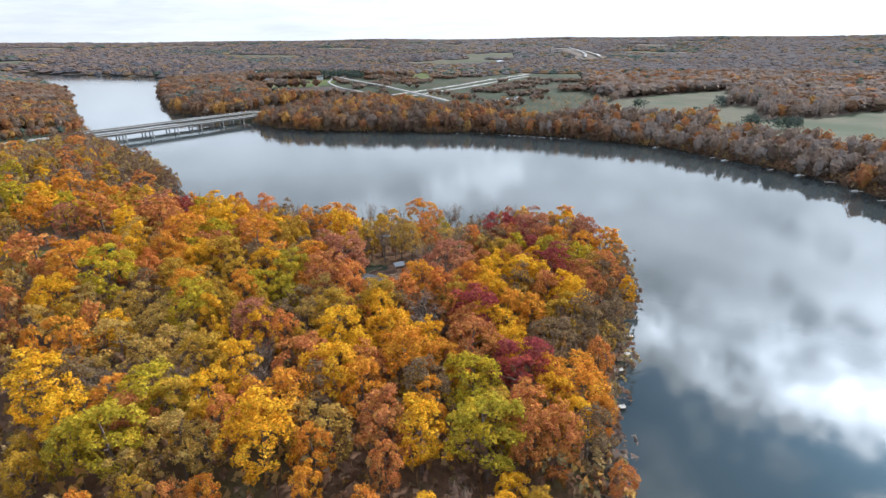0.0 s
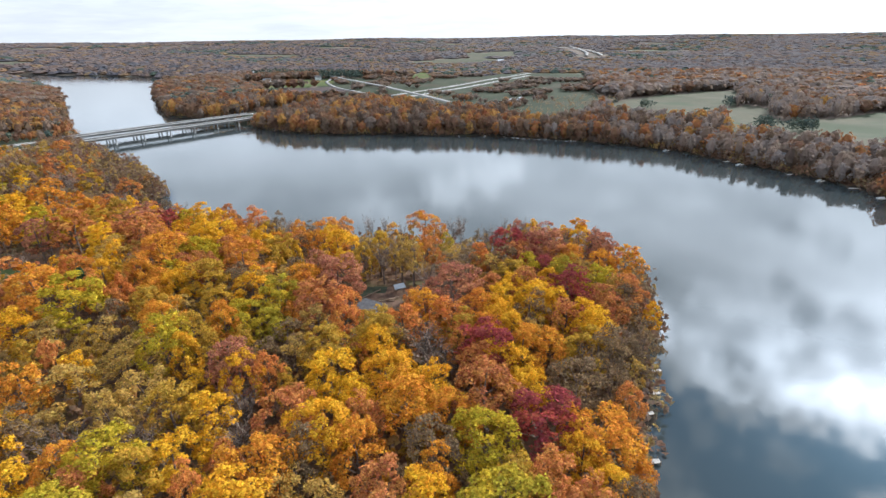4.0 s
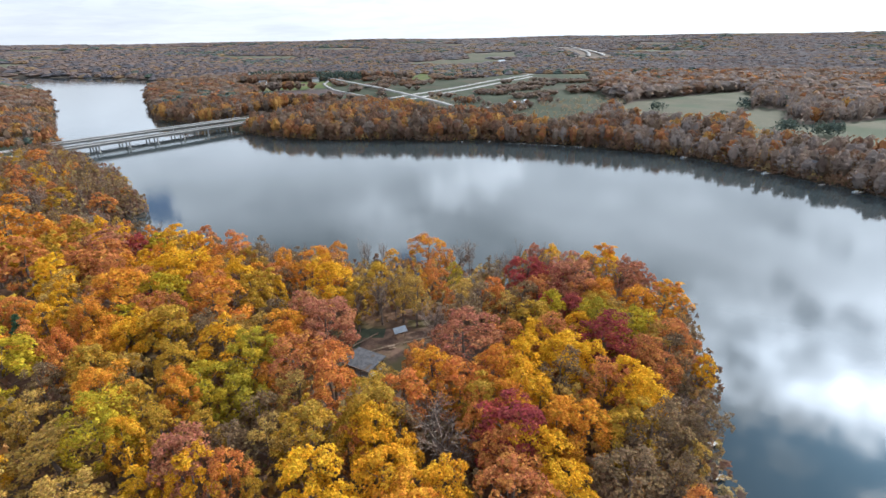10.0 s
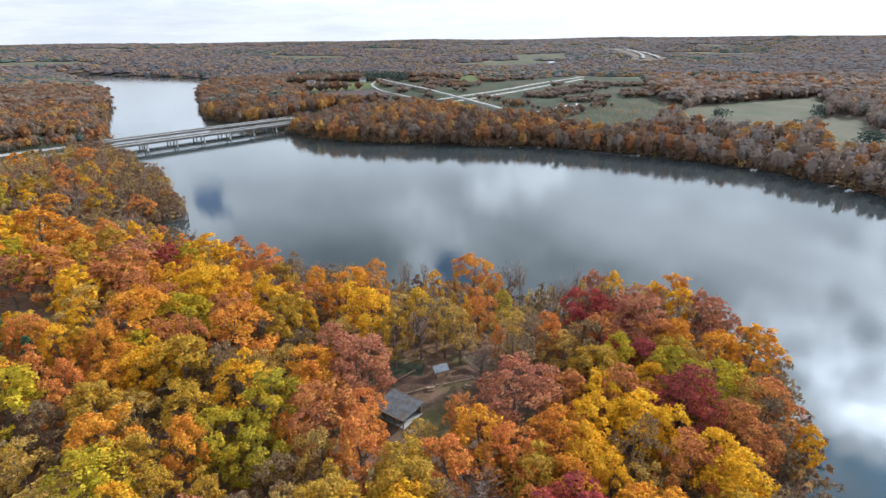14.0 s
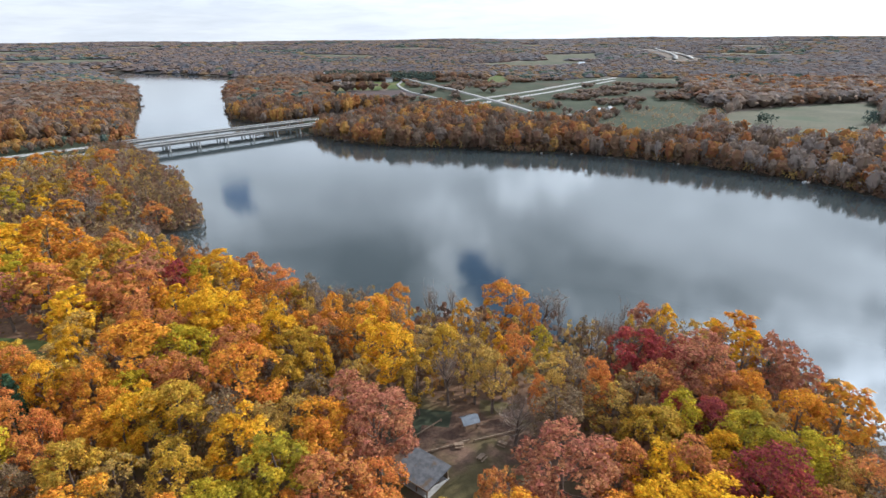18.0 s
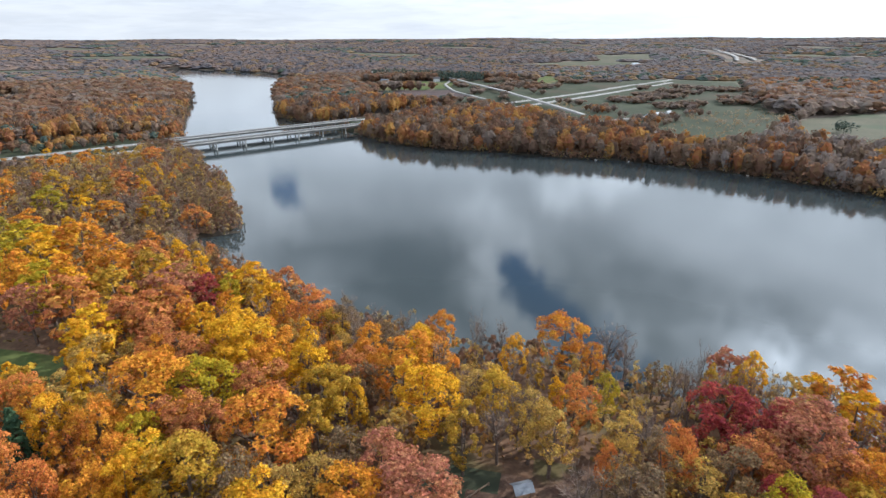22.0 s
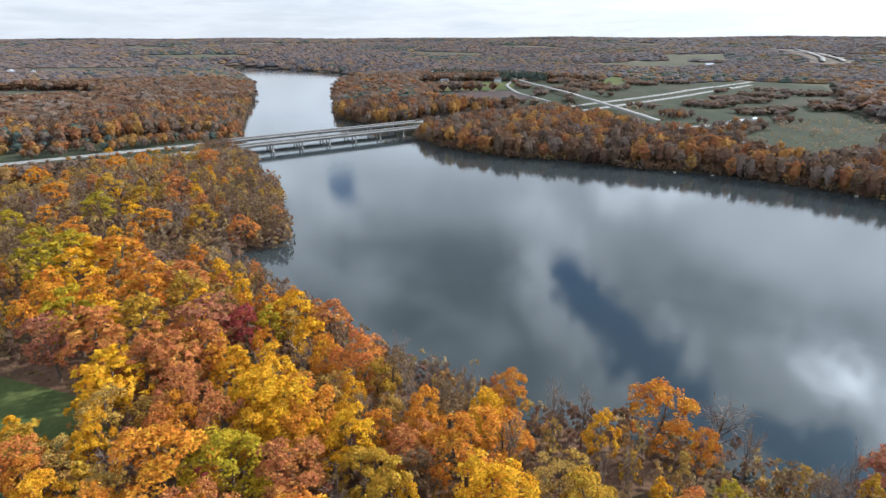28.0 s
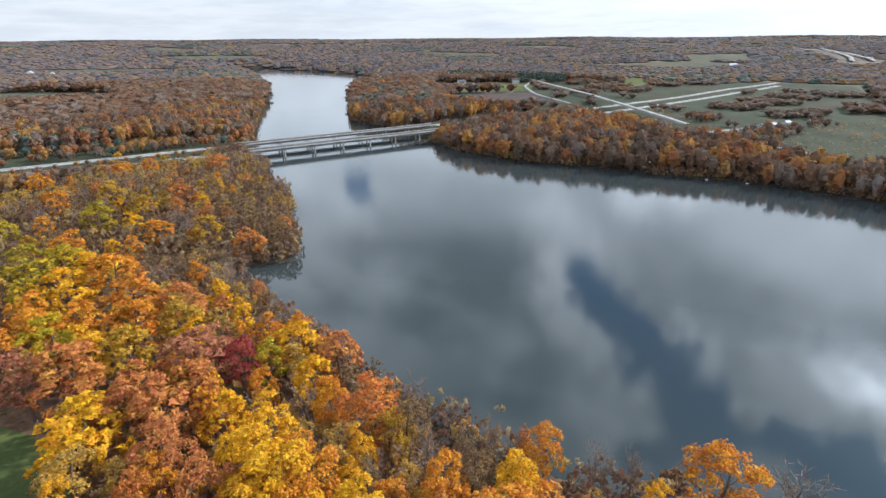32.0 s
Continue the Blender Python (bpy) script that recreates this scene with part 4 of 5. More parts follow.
GREEN_A = [(-53.8, 72.9, 3.7), (-46.4, 73.4, 5.1), (21.4, 80.0, 6.0), (-45.6, 85.3, 5.6), (18.3, 96.3, 5.7), (-53.3, 120.9, 5.1), (-32.5, 135.0, 4.5), (-41.3, 137.8, 4.5), (-86.3, 139.3, 6.9), (-34.6, 146.8, 5.3), (-72.5, 163.7, 3.8), (56.1, 167.2, 5.2), (50.8, 167.3, 3.9), (47.4, 170.9, 4.5), (36.5, 175.7, 4.1), (-71.2, 179.5, 5.6), (10.4, 205.4, 2.4), (-145.4, 209.9, 5.6), (-182.3, 227.9, 4.2), (-101.4, 231.6, 3.2), (-200.3, 240.5, 6.4), (-208.3, 257.0, 7.1), (-259.1, 268.3, 5.8), (-236.5, 293.4, 6.9)]
OLIVE_A = [(-39.4, 83.2, 4.7), (24.1, 87.1, 4.3), (-41.2, 100.5, 4.2), (-16.2, 122.9, 5.3), (-36.3, 124.5, 2.9), (-45.4, 125.2, 3.1), (-8.6, 127.2, 3.6), (-4.6, 128.1, 4.7), (44.7, 129.4, 5.5), (-51.4, 130.1, 3.7), (-6.9, 133.4, 4.3), (15.3, 135.8, 4.3), (-67.5, 141.5, 4.7), (-49.9, 143.5, 4.0), (-59.0, 157.4, 5.7), (31.5, 169.8, 5.3), (-44.6, 175.3, 3.5), (49.5, 179.0, 4.7), (-17.4, 181.6, 3.5), (-41.9, 183.2, 4.3), (-49.2, 187.9, 4.5), (-13.3, 194.0, 4.8), (-128.4, 215.7, 4.7), (-61.5, 218.3, 3.7), (-129.3, 232.4, 4.6), (-189.8, 305.8, 6.1), (-233.0, 313.9, 6.6), (-262.2, 320.5, 7.0)]
TAN_A = [(-30.7, 75.1, 3.4), (-35.5, 75.5, 4.4), (-9.1, 79.7, 4.0), (-14.8, 82.3, 3.7), (-53.9, 99.7, 4.6), (-65.3, 106.8, 5.6), (-50.8, 107.9, 4.9), (-93.2, 117.7, 4.1), (-59.9, 118.6, 6.7), (-23.7, 122.1, 3.8), (-69.8, 126.7, 4.0), (-84.8, 128.3, 5.0), (-21.7, 135.7, 4.5), (33.6, 137.4, 3.2), (-61.0, 143.1, 4.0), (-42.8, 158.4, 3.6), (60.1, 162.8, 3.8), (-39.5, 164.4, 4.1), (-85.4, 167.9, 4.6), (-102.3, 170.6, 4.9), (53.9, 177.8, 4.1), (-30.6, 178.6, 3.5), (24.3, 178.9, 4.3), (-102.7, 183.6, 5.3), (-0.9, 185.0, 3.9), (-11.3, 186.4, 4.1), (58.2, 187.0, 3.3), (-5.1, 187.9, 4.0), (-95.5, 188.1, 3.4), (12.5, 192.1, 4.2), (61.3, 197.5, 4.6), (-17.3, 201.2, 5.1)]
TAN_B = [(-66.5, 204.4, 3.2), (48.2, 204.9, 4.8), (-52.1, 205.9, 2.8), (-76.4, 209.7, 3.0), (-69.3, 211.0, 3.0), (-50.1, 212.0, 2.9), (50.6, 216.6, 3.8), (-123.8, 239.8, 3.2), (-152.0, 248.4, 4.2), (-301.2, 303.1, 7.2), (-291.4, 318.9, 7.2), (-305.3, 342.1, 6.3), (-258.7, 348.3, 7.2)]
BARE_A = [(-57.7, 92.4, 4.4), (-27.0, 97.4, 4.1), (-30.0, 106.0, 3.2), (8.1, 126.3, 5.0), (51.7, 130.9, 3.0), (6.0, 131.8, 5.1), (60.1, 139.0, 3.4), (4.5, 172.8, 4.0), (18.4, 194.0, 3.9), (26.2, 214.9, 2.8), (29.9, 219.4, 2.9), (-53.4, 232.2, 2.0), (12.5, 234.2, 4.5), (-174.3, 261.8, 4.0), (-149.7, 270.2, 3.9), (-211.0, 315.3, 7.2), (-266.5, 380.5, 6.8)]
BROWN_A = [(41.8, 84.5, 4.3), (-13.6, 87.9, 4.3), (9.1, 92.3, 5.1), (-65.7, 92.6, 3.9), (40.2, 115.7, 6.0), (48.7, 117.0, 4.2), (-29.8, 120.9, 3.4), (48.2, 127.2, 5.6), (0.2, 127.9, 3.6), (-27.3, 129.6, 4.1), (54.4, 132.9, 4.8), (61.3, 134.7, 4.2), (-74.1, 136.0, 3.4), (33.5, 142.6, 4.5), (-48.6, 157.7, 4.6), (62.1, 158.1, 4.9), (-53.4, 160.1, 3.7), (-36.5, 170.0, 4.2), (70.5, 171.4, 4.8), (12.6, 172.8, 4.7), (17.9, 181.3, 3.3), (29.6, 181.4, 4.8), (-41.1, 191.4, 3.3), (-40.7, 210.8, 3.1), (-44.2, 218.4, 3.3), (-58.2, 219.4, 4.2), (-219.3, 245.5, 4.9), (-174.3, 276.8, 4.2), (-165.7, 323.8, 6.3), (-179.8, 330.6, 7.2), (-192.8, 331.0, 6.7), (-216.9, 369.1, 6.2)]
PINE_A = [(-98.4, 160.7, 3.9), (62.9, 200.7, 1.8)]
STANDS = (("golden", GOLDEN_A), ("golden", GOLDEN_B), ("golden", GOLDEN_C), ("orange", ORANGE_A), ("orange", ORANGE_B), ("russet", RUSSET_A), ("russet", RUSSET_B), ("rose", ROSE_A), ("crimson", CRIMSON_A), ("scarlet", SCARLET_A), ("green", GREEN_A), ("olive", OLIVE_A), ("tan", TAN_A), ("tan", TAN_B), ("bare", BARE_A), ("brown", BROWN_A), ("pine", PINE_A))
for kind, rows in STANDS:
    for x, y, r in rows:
        plant(kind, x, y, r * 1.2)

# the rest of the wood, filled in between
CLEAR = [np.array(ring, float) for m, ring in FIELDS]


def free_ground(x, y):
    """Where trees may stand: off water, roads and fields."""
    ok = from_water(x, y) > 1.5
    verge = np.where(x < -300, 10, 17)
    ok &= (line_gap(x, y, ROAD_NEAR) > verge) & (line_gap(x, y, ROAD_FAR) > verge)
    for line in (CROSS_ROAD, RAMP, SERVICE, LOT_ROAD):
        ok &= line_gap(x, y, line) > 9
    for ring in CLEAR:
        ok &= ~within(x, y, ring)
    return ok


fx, fy = place_rng.uniform(-330, 84, 9000), place_rng.uniform(42, 470, 9000)
open_ = free_ground(fx, fy)
count_ = 0
# dim hollows with few trees
HOLLOWS = [(-59, 147, 9), (-50, 133, 8), (-44, 138, 8), (-32, 133, 5), (-95, 154, 9), (-45, 122, 5), (-67, 157, 8), (-49, 149, 6), (-124, 190, 8), (-142, 199, 9), (-151, 211, 9), (-94, 201, 5), (-38, 188, 5), (-104, 162, 5), (-60, 184, 6), (-128, 230, 7)]
for x, y, ok in zip(fx, fy, open_):
    if not ok or x < -150 - 0.55 * (y - 42) - 60:
        continue
    if any((x - a) ** 2 + (y - b) ** 2 < c * c for a, b, c in HOLLOWS):
        continue
    headland = y > 300 or (y > 235 and x < -165)
    shore_ = float(from_water(x, y)) < 14
    kind = place_rng.choice(["tan", "bare", "russet", "orange", "olive", "golden", "brown"], p=(0.22, 0.30, 0.08, 0.04, 0.08, 0.02, 0.26) if headland or shore_ else (0.22, 0.08, 0.16, 0.16, 0.20, 0.14, 0.04))
    thin = y > 184 and -62 < x < 66
    if thin and place_rng.random() < 0.8:
        kind = place_rng.choice(["tan", "bare", "brown"], p=(0.5, 0.36, 0.14))
    r = place_rng.uniform(1.6, 2.5) if thin else place_rng.uniform(2.4, 4.0)
    if all((x - a) ** 2 + (y - b) ** 2 > (0.68 * (r + c)) ** 2 for a, b, c in PLANTED):
        plant(kind, float(x), float(y), r, place_rng.uniform(15.5, 19.5) if thin and kind == "bare" else place_rng.uniform(11.0, 15.5), under=True)
        count_ += 1
    if count_ >= 780:
        break


# ---- woods too many to count ----
SHAPES = {}


def crown_shape(n, v, dome):
    """Corners of a crown one metre wide and high: about n sprays, over an uneven closed dome or without it."""
    if (n, v, dome) not in SHAPES:
        parts = []
        if n:
            lobes = int(np.clip(n / 9, 4, 8))
            me = crown_mesh("crown_shape", 700 + 13 * n + v, BRUSH, 2.7, 1.0, 0.12, lobes, n, 1.6 / math.sqrt(n), 0.1, 0.15, 3, jitter=0.28)
            co = np.empty(len(me.vertices) * 3, np.float32)
            me.vertices.foreach_get("co", co)
            bpy.data.meshes.remove(me)
            parts.append(co.reshape(-1, 3) / (1.0, 1.0, 2.7))
        if dome:
            rng = np.random.default_rng(40 + v)
            rings, turns, size = (4, 8, 0.62) if n > 20 else (4, 7, 0.78) if n else (3, 6, 1.0)
            grid = np.zeros((rings, turns, 3))
            for a in range(rings):
                f = a / (rings - 1)
                swell_ = np.sin(math.pi * (0.98 - 0.86 * f)) ** 0.6 * size * rng.uniform(0.74, 1.16, turns)
                ang = 2 * math.pi * (np.arange(turns) + rng.uniform(-0.3, 0.3, turns) + 0.5 * (a % 2)) / turns
                grid[a] = np.stack([np.cos(ang) * swell_, np.sin(ang) * swell_, (0.10 + 0.80 * f ** 0.8) * np.ones(turns) + rng.uniform(-0.07, 0.07, turns)], 1)
            tris = []
            for a in range(rings - 1):
                for b in range(turns):
                    c = (b + 1) % turns
                    tris += [grid[a, b], grid[a, c], grid[a + 1, b], grid[a, c], grid[a + 1, c], grid[a + 1, b]]
            top = np.array((rng.uniform(-0.1, 0.1), rng.uniform(-0.1, 0.1), 0.98))
            for b in range(turns):
                tris += [grid[-1, b], grid[-1, (b + 1) % turns], top]
            parts.append(np.array(tris))
        SHAPES[n, v, dome] = np.concatenate(parts)
    return SHAPES[n, v, dome]


def fluff(name, label, x, y, r, tall, n, mat, seed, trunks=0.0, sink=0.0, dome=False):
    """Many tree crowns in one mesh, each of about n leaf sprays."""
    rng = np.random.default_rng(seed)
    z = land(x, y)
    k = len(x)
    kind, turn = rng.integers(0, 5, k), rng.uniform(0, 2 * math.pi, k)
    verts = []
    for v in range(5):
        m = kind == v
        s = crown_shape(n, v, dome)
        c_, s_ = np.cos(turn[m])[:, None], np.sin(turn[m])[:, None]
        px = x[m][:, None] + (s[:, 0] * c_ - s[:, 1] * s_) * r[m][:, None]
        py = y[m][:, None] + (s[:, 0] * s_ + s[:, 1] * c_) * r[m][:, None]
        pz = (z - sink * tall)[m][:, None] + s[:, 2] * tall[m][:, None]
        verts.append(np.stack([px, py, pz], -1).reshape(-1, 3))
    if trunks:
        w = r * trunks
        a = rng.uniform(0, math.pi, k)
        dx, dy = np.cos(a) * w, np.sin(a) * w
        lo, hi = z - 0.3, z + tall * 0.6
        verts.append(np.stack([np.stack([x - dx, y - dy, lo], 1), np.stack([x + dx, y + dy, lo], 1), np.stack([x, y, hi], 1)], 1).reshape(-1, 3))
    verts = np.concatenate(verts)
    return tagged(new(name, mesh_from(name, verts, np.arange(len(verts)).reshape(-1, 3), mat)), label, "woods", kind="stuff")


def scatter(seed, x0, x1, y0, y1, spacing):
    rng = np.random.default_rng(seed)
    nx_, ny_ = int((x1 - x0) / spacing), int((y1 - y0) / spacing)
    X, Y = np.meshgrid(np.arange(nx_), np.arange(ny_))
    X = x0 + (X + 0.5 * (Y % 2) + rng.uniform(-0.42, 0.42, X.shape)) * spacing
    Y = y0 + (Y + rng.uniform(-0.42, 0.42, Y.shape)) * spacing
    return X.ravel(), Y.ravel(), rng


def in_view(x, y, margin=8):
    """The wedge of country that the flight looks into."""
    az = np.degrees(np.arctan2(x + 15, y - 30))
    return (az > -66 - margin) & (az < 44 + margin)


# far bank and the west bank, tree by tree
x, y, rng = scatter(21, -520, 420, 240, 760, 8.6)
ok = free_ground(x, y) & in_view(x, y) & ~((x > -330) & (y < 470) & (x < 90))
ok &= ~((x < -240) & (y < 480) & (x > -150 - 0.55 * (y - 42) - 60) & (line_gap(x, y, ROAD_FAR) > 0) & (x > -330))
x, y = x[ok], y[ok]
r, tall = rng.uniform(4.4, 6.6, len(x)), rng.uniform(10.5, 15.5, len(x))
low_ = within(x, y, np.array(LOW_GROUND, float)) | (line_gap(x, y, ROAD_FAR) < 40) & (x < -300)
west_ = x < -300
median_ = west_ & (line_gap(x, y, ROAD_FAR) < 34) & (line_gap(x, y, ROAD_NEAR) < 34)
copse = np.sin(x * 0.045 + 1.5 * np.sin(y * 0.02)) * np.cos(y * 0.05 + 0.8) > 0.1
keep = ~low_ | np.where(west_, rng.random(len(x)) < 0.85, copse)
tall, r = np.where(median_, 2.6, np.where(low_, tall * 0.5, tall)), np.where(low_, r * np.where(west_, 0.75, 0.85), r)
cap = np.where((x < -250) & (y < 520), np.where(x < -325, 2.0, 6.0) + np.maximum(0.0, 0.17 * (line_gap(x, y, ROAD_NEAR) - 8)), 99.0)
cap = np.where((x + 297) * SIDE[0] + (y - 493.5) * SIDE[1] < 0, cap, 99.0)
tall, r = np.minimum(tall, cap), np.minimum(r, 1.2 + 0.4 * np.minimum(tall, cap))
x, y, r, tall = x[keep], y[keep], r[keep], tall[keep]
hue = rng.random(len(x)) + 0.25 * np.sin(x * 0.03) * np.cos(y * 0.025)
hue = np.where(low_[keep] & ~west_[keep] & (hue > 0.3), 0.6, hue)
# eastward, more trees take the pale colour that imitates haze
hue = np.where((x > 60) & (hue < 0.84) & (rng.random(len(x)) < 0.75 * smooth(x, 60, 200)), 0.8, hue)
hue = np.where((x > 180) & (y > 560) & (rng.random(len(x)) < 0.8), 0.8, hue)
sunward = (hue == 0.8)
hue = np.where(west_[keep] & (line_gap(x, y, ROAD_FAR) < 75) & (hue > 0.4) & (hue < 1.0), hue + 0.3, hue)
tint = rng.random(len(x))
for nm, lab, lo, hi, a, b, mat in (
    ("rusty_woods", "rust-brown autumn woods along the lake", -1, 0.60, 0.0, 0.46, WOODS),
    ("copper_woods", "copper-orange autumn woods along the lake", -1, 0.60, 0.46, 0.72, WOODS_COPPER),
    ("dark_woods", "dark brown woods along the lake", -1, 0.60, 0.72, 1.0, WOODS_DARK),
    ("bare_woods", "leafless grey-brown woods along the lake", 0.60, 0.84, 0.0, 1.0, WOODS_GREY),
    ("golden_woods", "orange and gold autumn woods along the lake", 0.84, 1.17, 0.0, 0.6, WOODS_GOLD),
    ("copper_woods", "copper-orange autumn woods along the lake", 0.84, 1.17, 0.6, 1.0, WOODS_COPPER),
    ("pine_woods", "dark evergreen trees among the lakeside woods", 1.17, 9, 0.0, 1.0, WOODS_PINE),
):
    pick = (hue >= lo) & (hue < hi) & (tint >= a) & (tint < b) & ~sunward
    fluff(nm, lab, x[pick], y[pick], r[pick] * 1.15, tall[pick] * 1.05, 130, mat, 31 + int(hi * 10 + a * 7), 0.04, 0.0, True)
fluff("silver_woods", "woods along the lake, coloured pale grey for haze", x[sunward], y[sunward], r[sunward], tall[sunward], 130, WOODS_HAZED, 37, 0.04, 0.0, True)

# the country behind, in widening rings
ring_ = 0
for r0, r1, sp, n, height in ((560, 1250, 12.5, 14, 14), (1250, 1900, 18.5, 0, 14), (1900, 3200, 30, 0, 15), (3200, 4980, 50, 0, 15)):
    x, y, rng = scatter(40 + ring_, -r1, r1, 150, r1, sp)
    d = np.hypot(x - 10, y)
    ok = (d > r0) & (d < r1) & in_view(x, y)
    if ring_ == 0:
        ok &= ~((x > -520) & (x < 420) & (y > 240) & (y < 760))
    x, y = x[ok], y[ok]
    keep = free_ground(x, y) if ring_ < 3 else np.ones(len(x), bool)
    keep &= ~open_country(x, y)
    keep &= (line_gap(x, y, FAR_ROAD_A) > 40) & (line_gap(x, y, FAR_ROAD_B) > 40) & (line_gap(x / 0.94, y / 0.94, FAR_ROAD_A) > 45) & (line_gap(x / 0.94, y / 0.94, FAR_ROAD_B) > 45)
    x, y = x[keep], y[keep]
    r, tall = rng.uniform(0.64, 0.90, len(x)) * sp, rng.uniform(0.86, 1.14, len(x)) * height
    low_ = within(x, y, np.array(LOW_GROUND, float))
    tall, r = np.where(low_, tall * 0.5, tall), np.where(low_, r * 0.75, r)
    thin_out = ~low_ | (np.sin(x * 0.045 + 1.5 * np.sin(y * 0.02)) * np.cos(y * 0.05 + 0.8) > 0.22)
    x, y, r, tall, low_ = x[thin_out], y[thin_out], r[thin_out], tall[thin_out], low_[thin_out]
    hue = rng.random(len(x)) * 0.7 + 0.3 + 0.3 * np.sin(x * 0.006 + ring_) * np.cos(y * 0.005)
    # grey grows towards the east: haze put into the woods' colour
    hue = np.where((hue < 0.84) & (rng.random(len(x)) < 0.6 * smooth(x + 0.15 * y, -100, 500)), 0.7, np.where((hue > 0.69) & (hue < 0.84) & (x < -100), 0.6, hue))
    hue = np.where(low_ & (hue > 0.4), 0.62, hue)
    if ring_ == 0:
        hue = np.where((hue > 0.84) & (hue < 0.94), 0.3, hue)
    for nm, lab, lo, hi, mat in (("brown_woods", "brown autumn woods across the plain", -9, 0.58, HAZE_BROWN), ("dusky_woods", "dark dusky brown woods across the plain", 0.58, 0.69, HAZE_DUSK), ("grey_woods", "woods across the plain, coloured grey for haze", 0.69, 0.84, HAZE_GREY), ("gold_woods", "pale gold autumn woods across the plain", 0.84, 1.02, HAZE_GOLD if ring_ else WOODS_GOLD), ("evergreen_woods", "dark evergreen stands across the plain", 1.02, 9, WOODS_PINE)):
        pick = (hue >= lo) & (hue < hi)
        mat = {HAZE_BROWN: WOODS, HAZE_GREY: WOODS_HAZED, HAZE_DUSK: WOODS_GREY, WOODS_GOLD: WOODS_COPPER}.get(mat, mat) if ring_ == 0 else mat
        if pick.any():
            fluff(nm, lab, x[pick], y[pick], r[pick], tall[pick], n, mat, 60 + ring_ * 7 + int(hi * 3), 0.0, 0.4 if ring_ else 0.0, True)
    ring_ += 1
x, y, rng = scatter(58, -400, -170, 1150, 1235, 8.0)
fluff("evergreen_woods", "dark evergreen stand behind a farm lawn", x, y, rng.uniform(3.5, 5, len(x)), rng.uniform(12, 17, len(x)), 18, WOODS_PINE, 59)

# woods behind and beside the start of the flight
x, y, rng = scatter(77, -420, 60, -330, 330, 9.0)
ok = free_ground(x, y) & ((y < 40) | (x < -150 - 0.55 * (y - 42) - 62)) & (line_gap(x, y, ROAD_NEAR) > 17)
x, y = x[ok], y[ok]
close_ = (y > -70) & (x > -170)
for some, sprays in ((close_, 110), (~close_, 26)):
    k = int(some.sum())
    fluff("rusty_woods", "orange and rust autumn woods on rising ground", x[some], y[some], rng.uniform(3.6, 5.6, k), rng.uniform(14, 19, k), sprays, WOODS_GOLD, 78, 0.05)

# small trees under and between the tall ones
x, y, rng = scatter(81, -300, 84, 42, 440, 5.6)
ok = free_ground(x, y) & (from_water(x, y) > 1.0) & (x > -150 - 0.55 * (y - 42) - 60)
for a, b, c in HOLLOWS:
    ok &= np.hypot(x - a, y - b) > 0.8 * c
x, y = x[ok], y[ok]
hue = rng.random(len(x)) * np.where((y > 290) | ((y > 235) & (x < -165)), 0.64, 1.0)
for nm, lab, lo, hi, mat in (("rusty_saplings", "rust-brown saplings under the tall trees", 0, 0.4, WOODS), ("tan_saplings", "thin tan-leaved saplings under the tall trees", 0.4, 0.65, SAPLING), ("golden_saplings", "gold and orange saplings under the tall trees", 0.65, 1.0, WOODS_GOLD)):
    pick = (hue >= lo) & (hue < hi)
    fluff(nm, lab, x[pick], y[pick], rng.uniform(1.8, 3.0, pick.sum()), rng.uniform(5, 11, pick.sum()), 34, mat, 82 + int(hi * 10), 0.03)

# bushes leaning over the water all along the banks
rng = np.random.default_rng(91)
edge = np.vstack([SHORE, SHORE[:1]])
bx, by = [], []
for a, c in zip(edge[2:-4], edge[3:-3]):
    n = int(np.linalg.norm(c - a) / 0.65)
    t = rng.random(n)[:, None]
    p = a + (c - a) * t + rng.normal(0, 4.0, (n, 2))
    bx.append(p[:, 0])
    by.append(p[:, 1])
x, y = np.concatenate(bx), np.concatenate(by)
d = from_water(x, y)
ok = (d > -0.8) & (d < 9) & (y < 1000) & (line_gap(x, y, ROAD_NEAR) > 9) & (line_gap(x, y, ROAD_FAR) > 9)
x, y = x[ok], y[ok]
hue = rng.random(len(x))
for nm, lab, lo, hi, mat in (("brown_bushes", "brown bushes leaning over the water's edge", 0, 0.6, WOODS), ("tan_bushes", "thin tan bushes at the water's edge", 0.6, 0.8, SAPLING), ("bare_bushes", "leafless grey bushes at the water's edge", 0.8, 1.0, WOODS_GREY)):
    pick = (hue >= lo) & (hue < hi)
    fluff(nm, lab, x[pick], y[pick], rng.uniform(1.4, 2.8, pick.sum()), rng.uniform(3, 8, pick.sum()), 26, mat, 92 + int(hi * 10), 0.03)

# thickets under the trees of the far bank
x, y, rng = scatter(97, -240, 300, 290, 640, 4.2)
d = from_water(x, y)
ok = (d > 3) & (d < 30) & free_ground(x, y) & (x > -210 + 0.4 * (600 - y)) & ((y > 470) | (x > 150))
x, y = x[ok], y[ok]
fluff("thicket", "dull brown thicket under the trees of the far bank", x, y, rng.uniform(1.8, 3.0, len(x)), rng.uniform(3.0, 6.5, len(x)), 20, WOODS, 98)

# bushes round the bridge's abutment
rng = np.random.default_rng(99)
bx, by = rng.uniform(-338, -292, 160), rng.uniform(452, 492, 160)
ok = (from_water(bx, by) > -0.5) & (line_gap(bx, by, ROAD_NEAR) > 8)
bx, by = bx[ok], by[ok]
fluff("brown_bushes", "dark bushes at the bridge's abutment", bx, by, rng.uniform(1.8, 3.0, len(bx)), rng.uniform(3.5, 6.5, len(bx)), 60, WOODS, 100, 0.03)

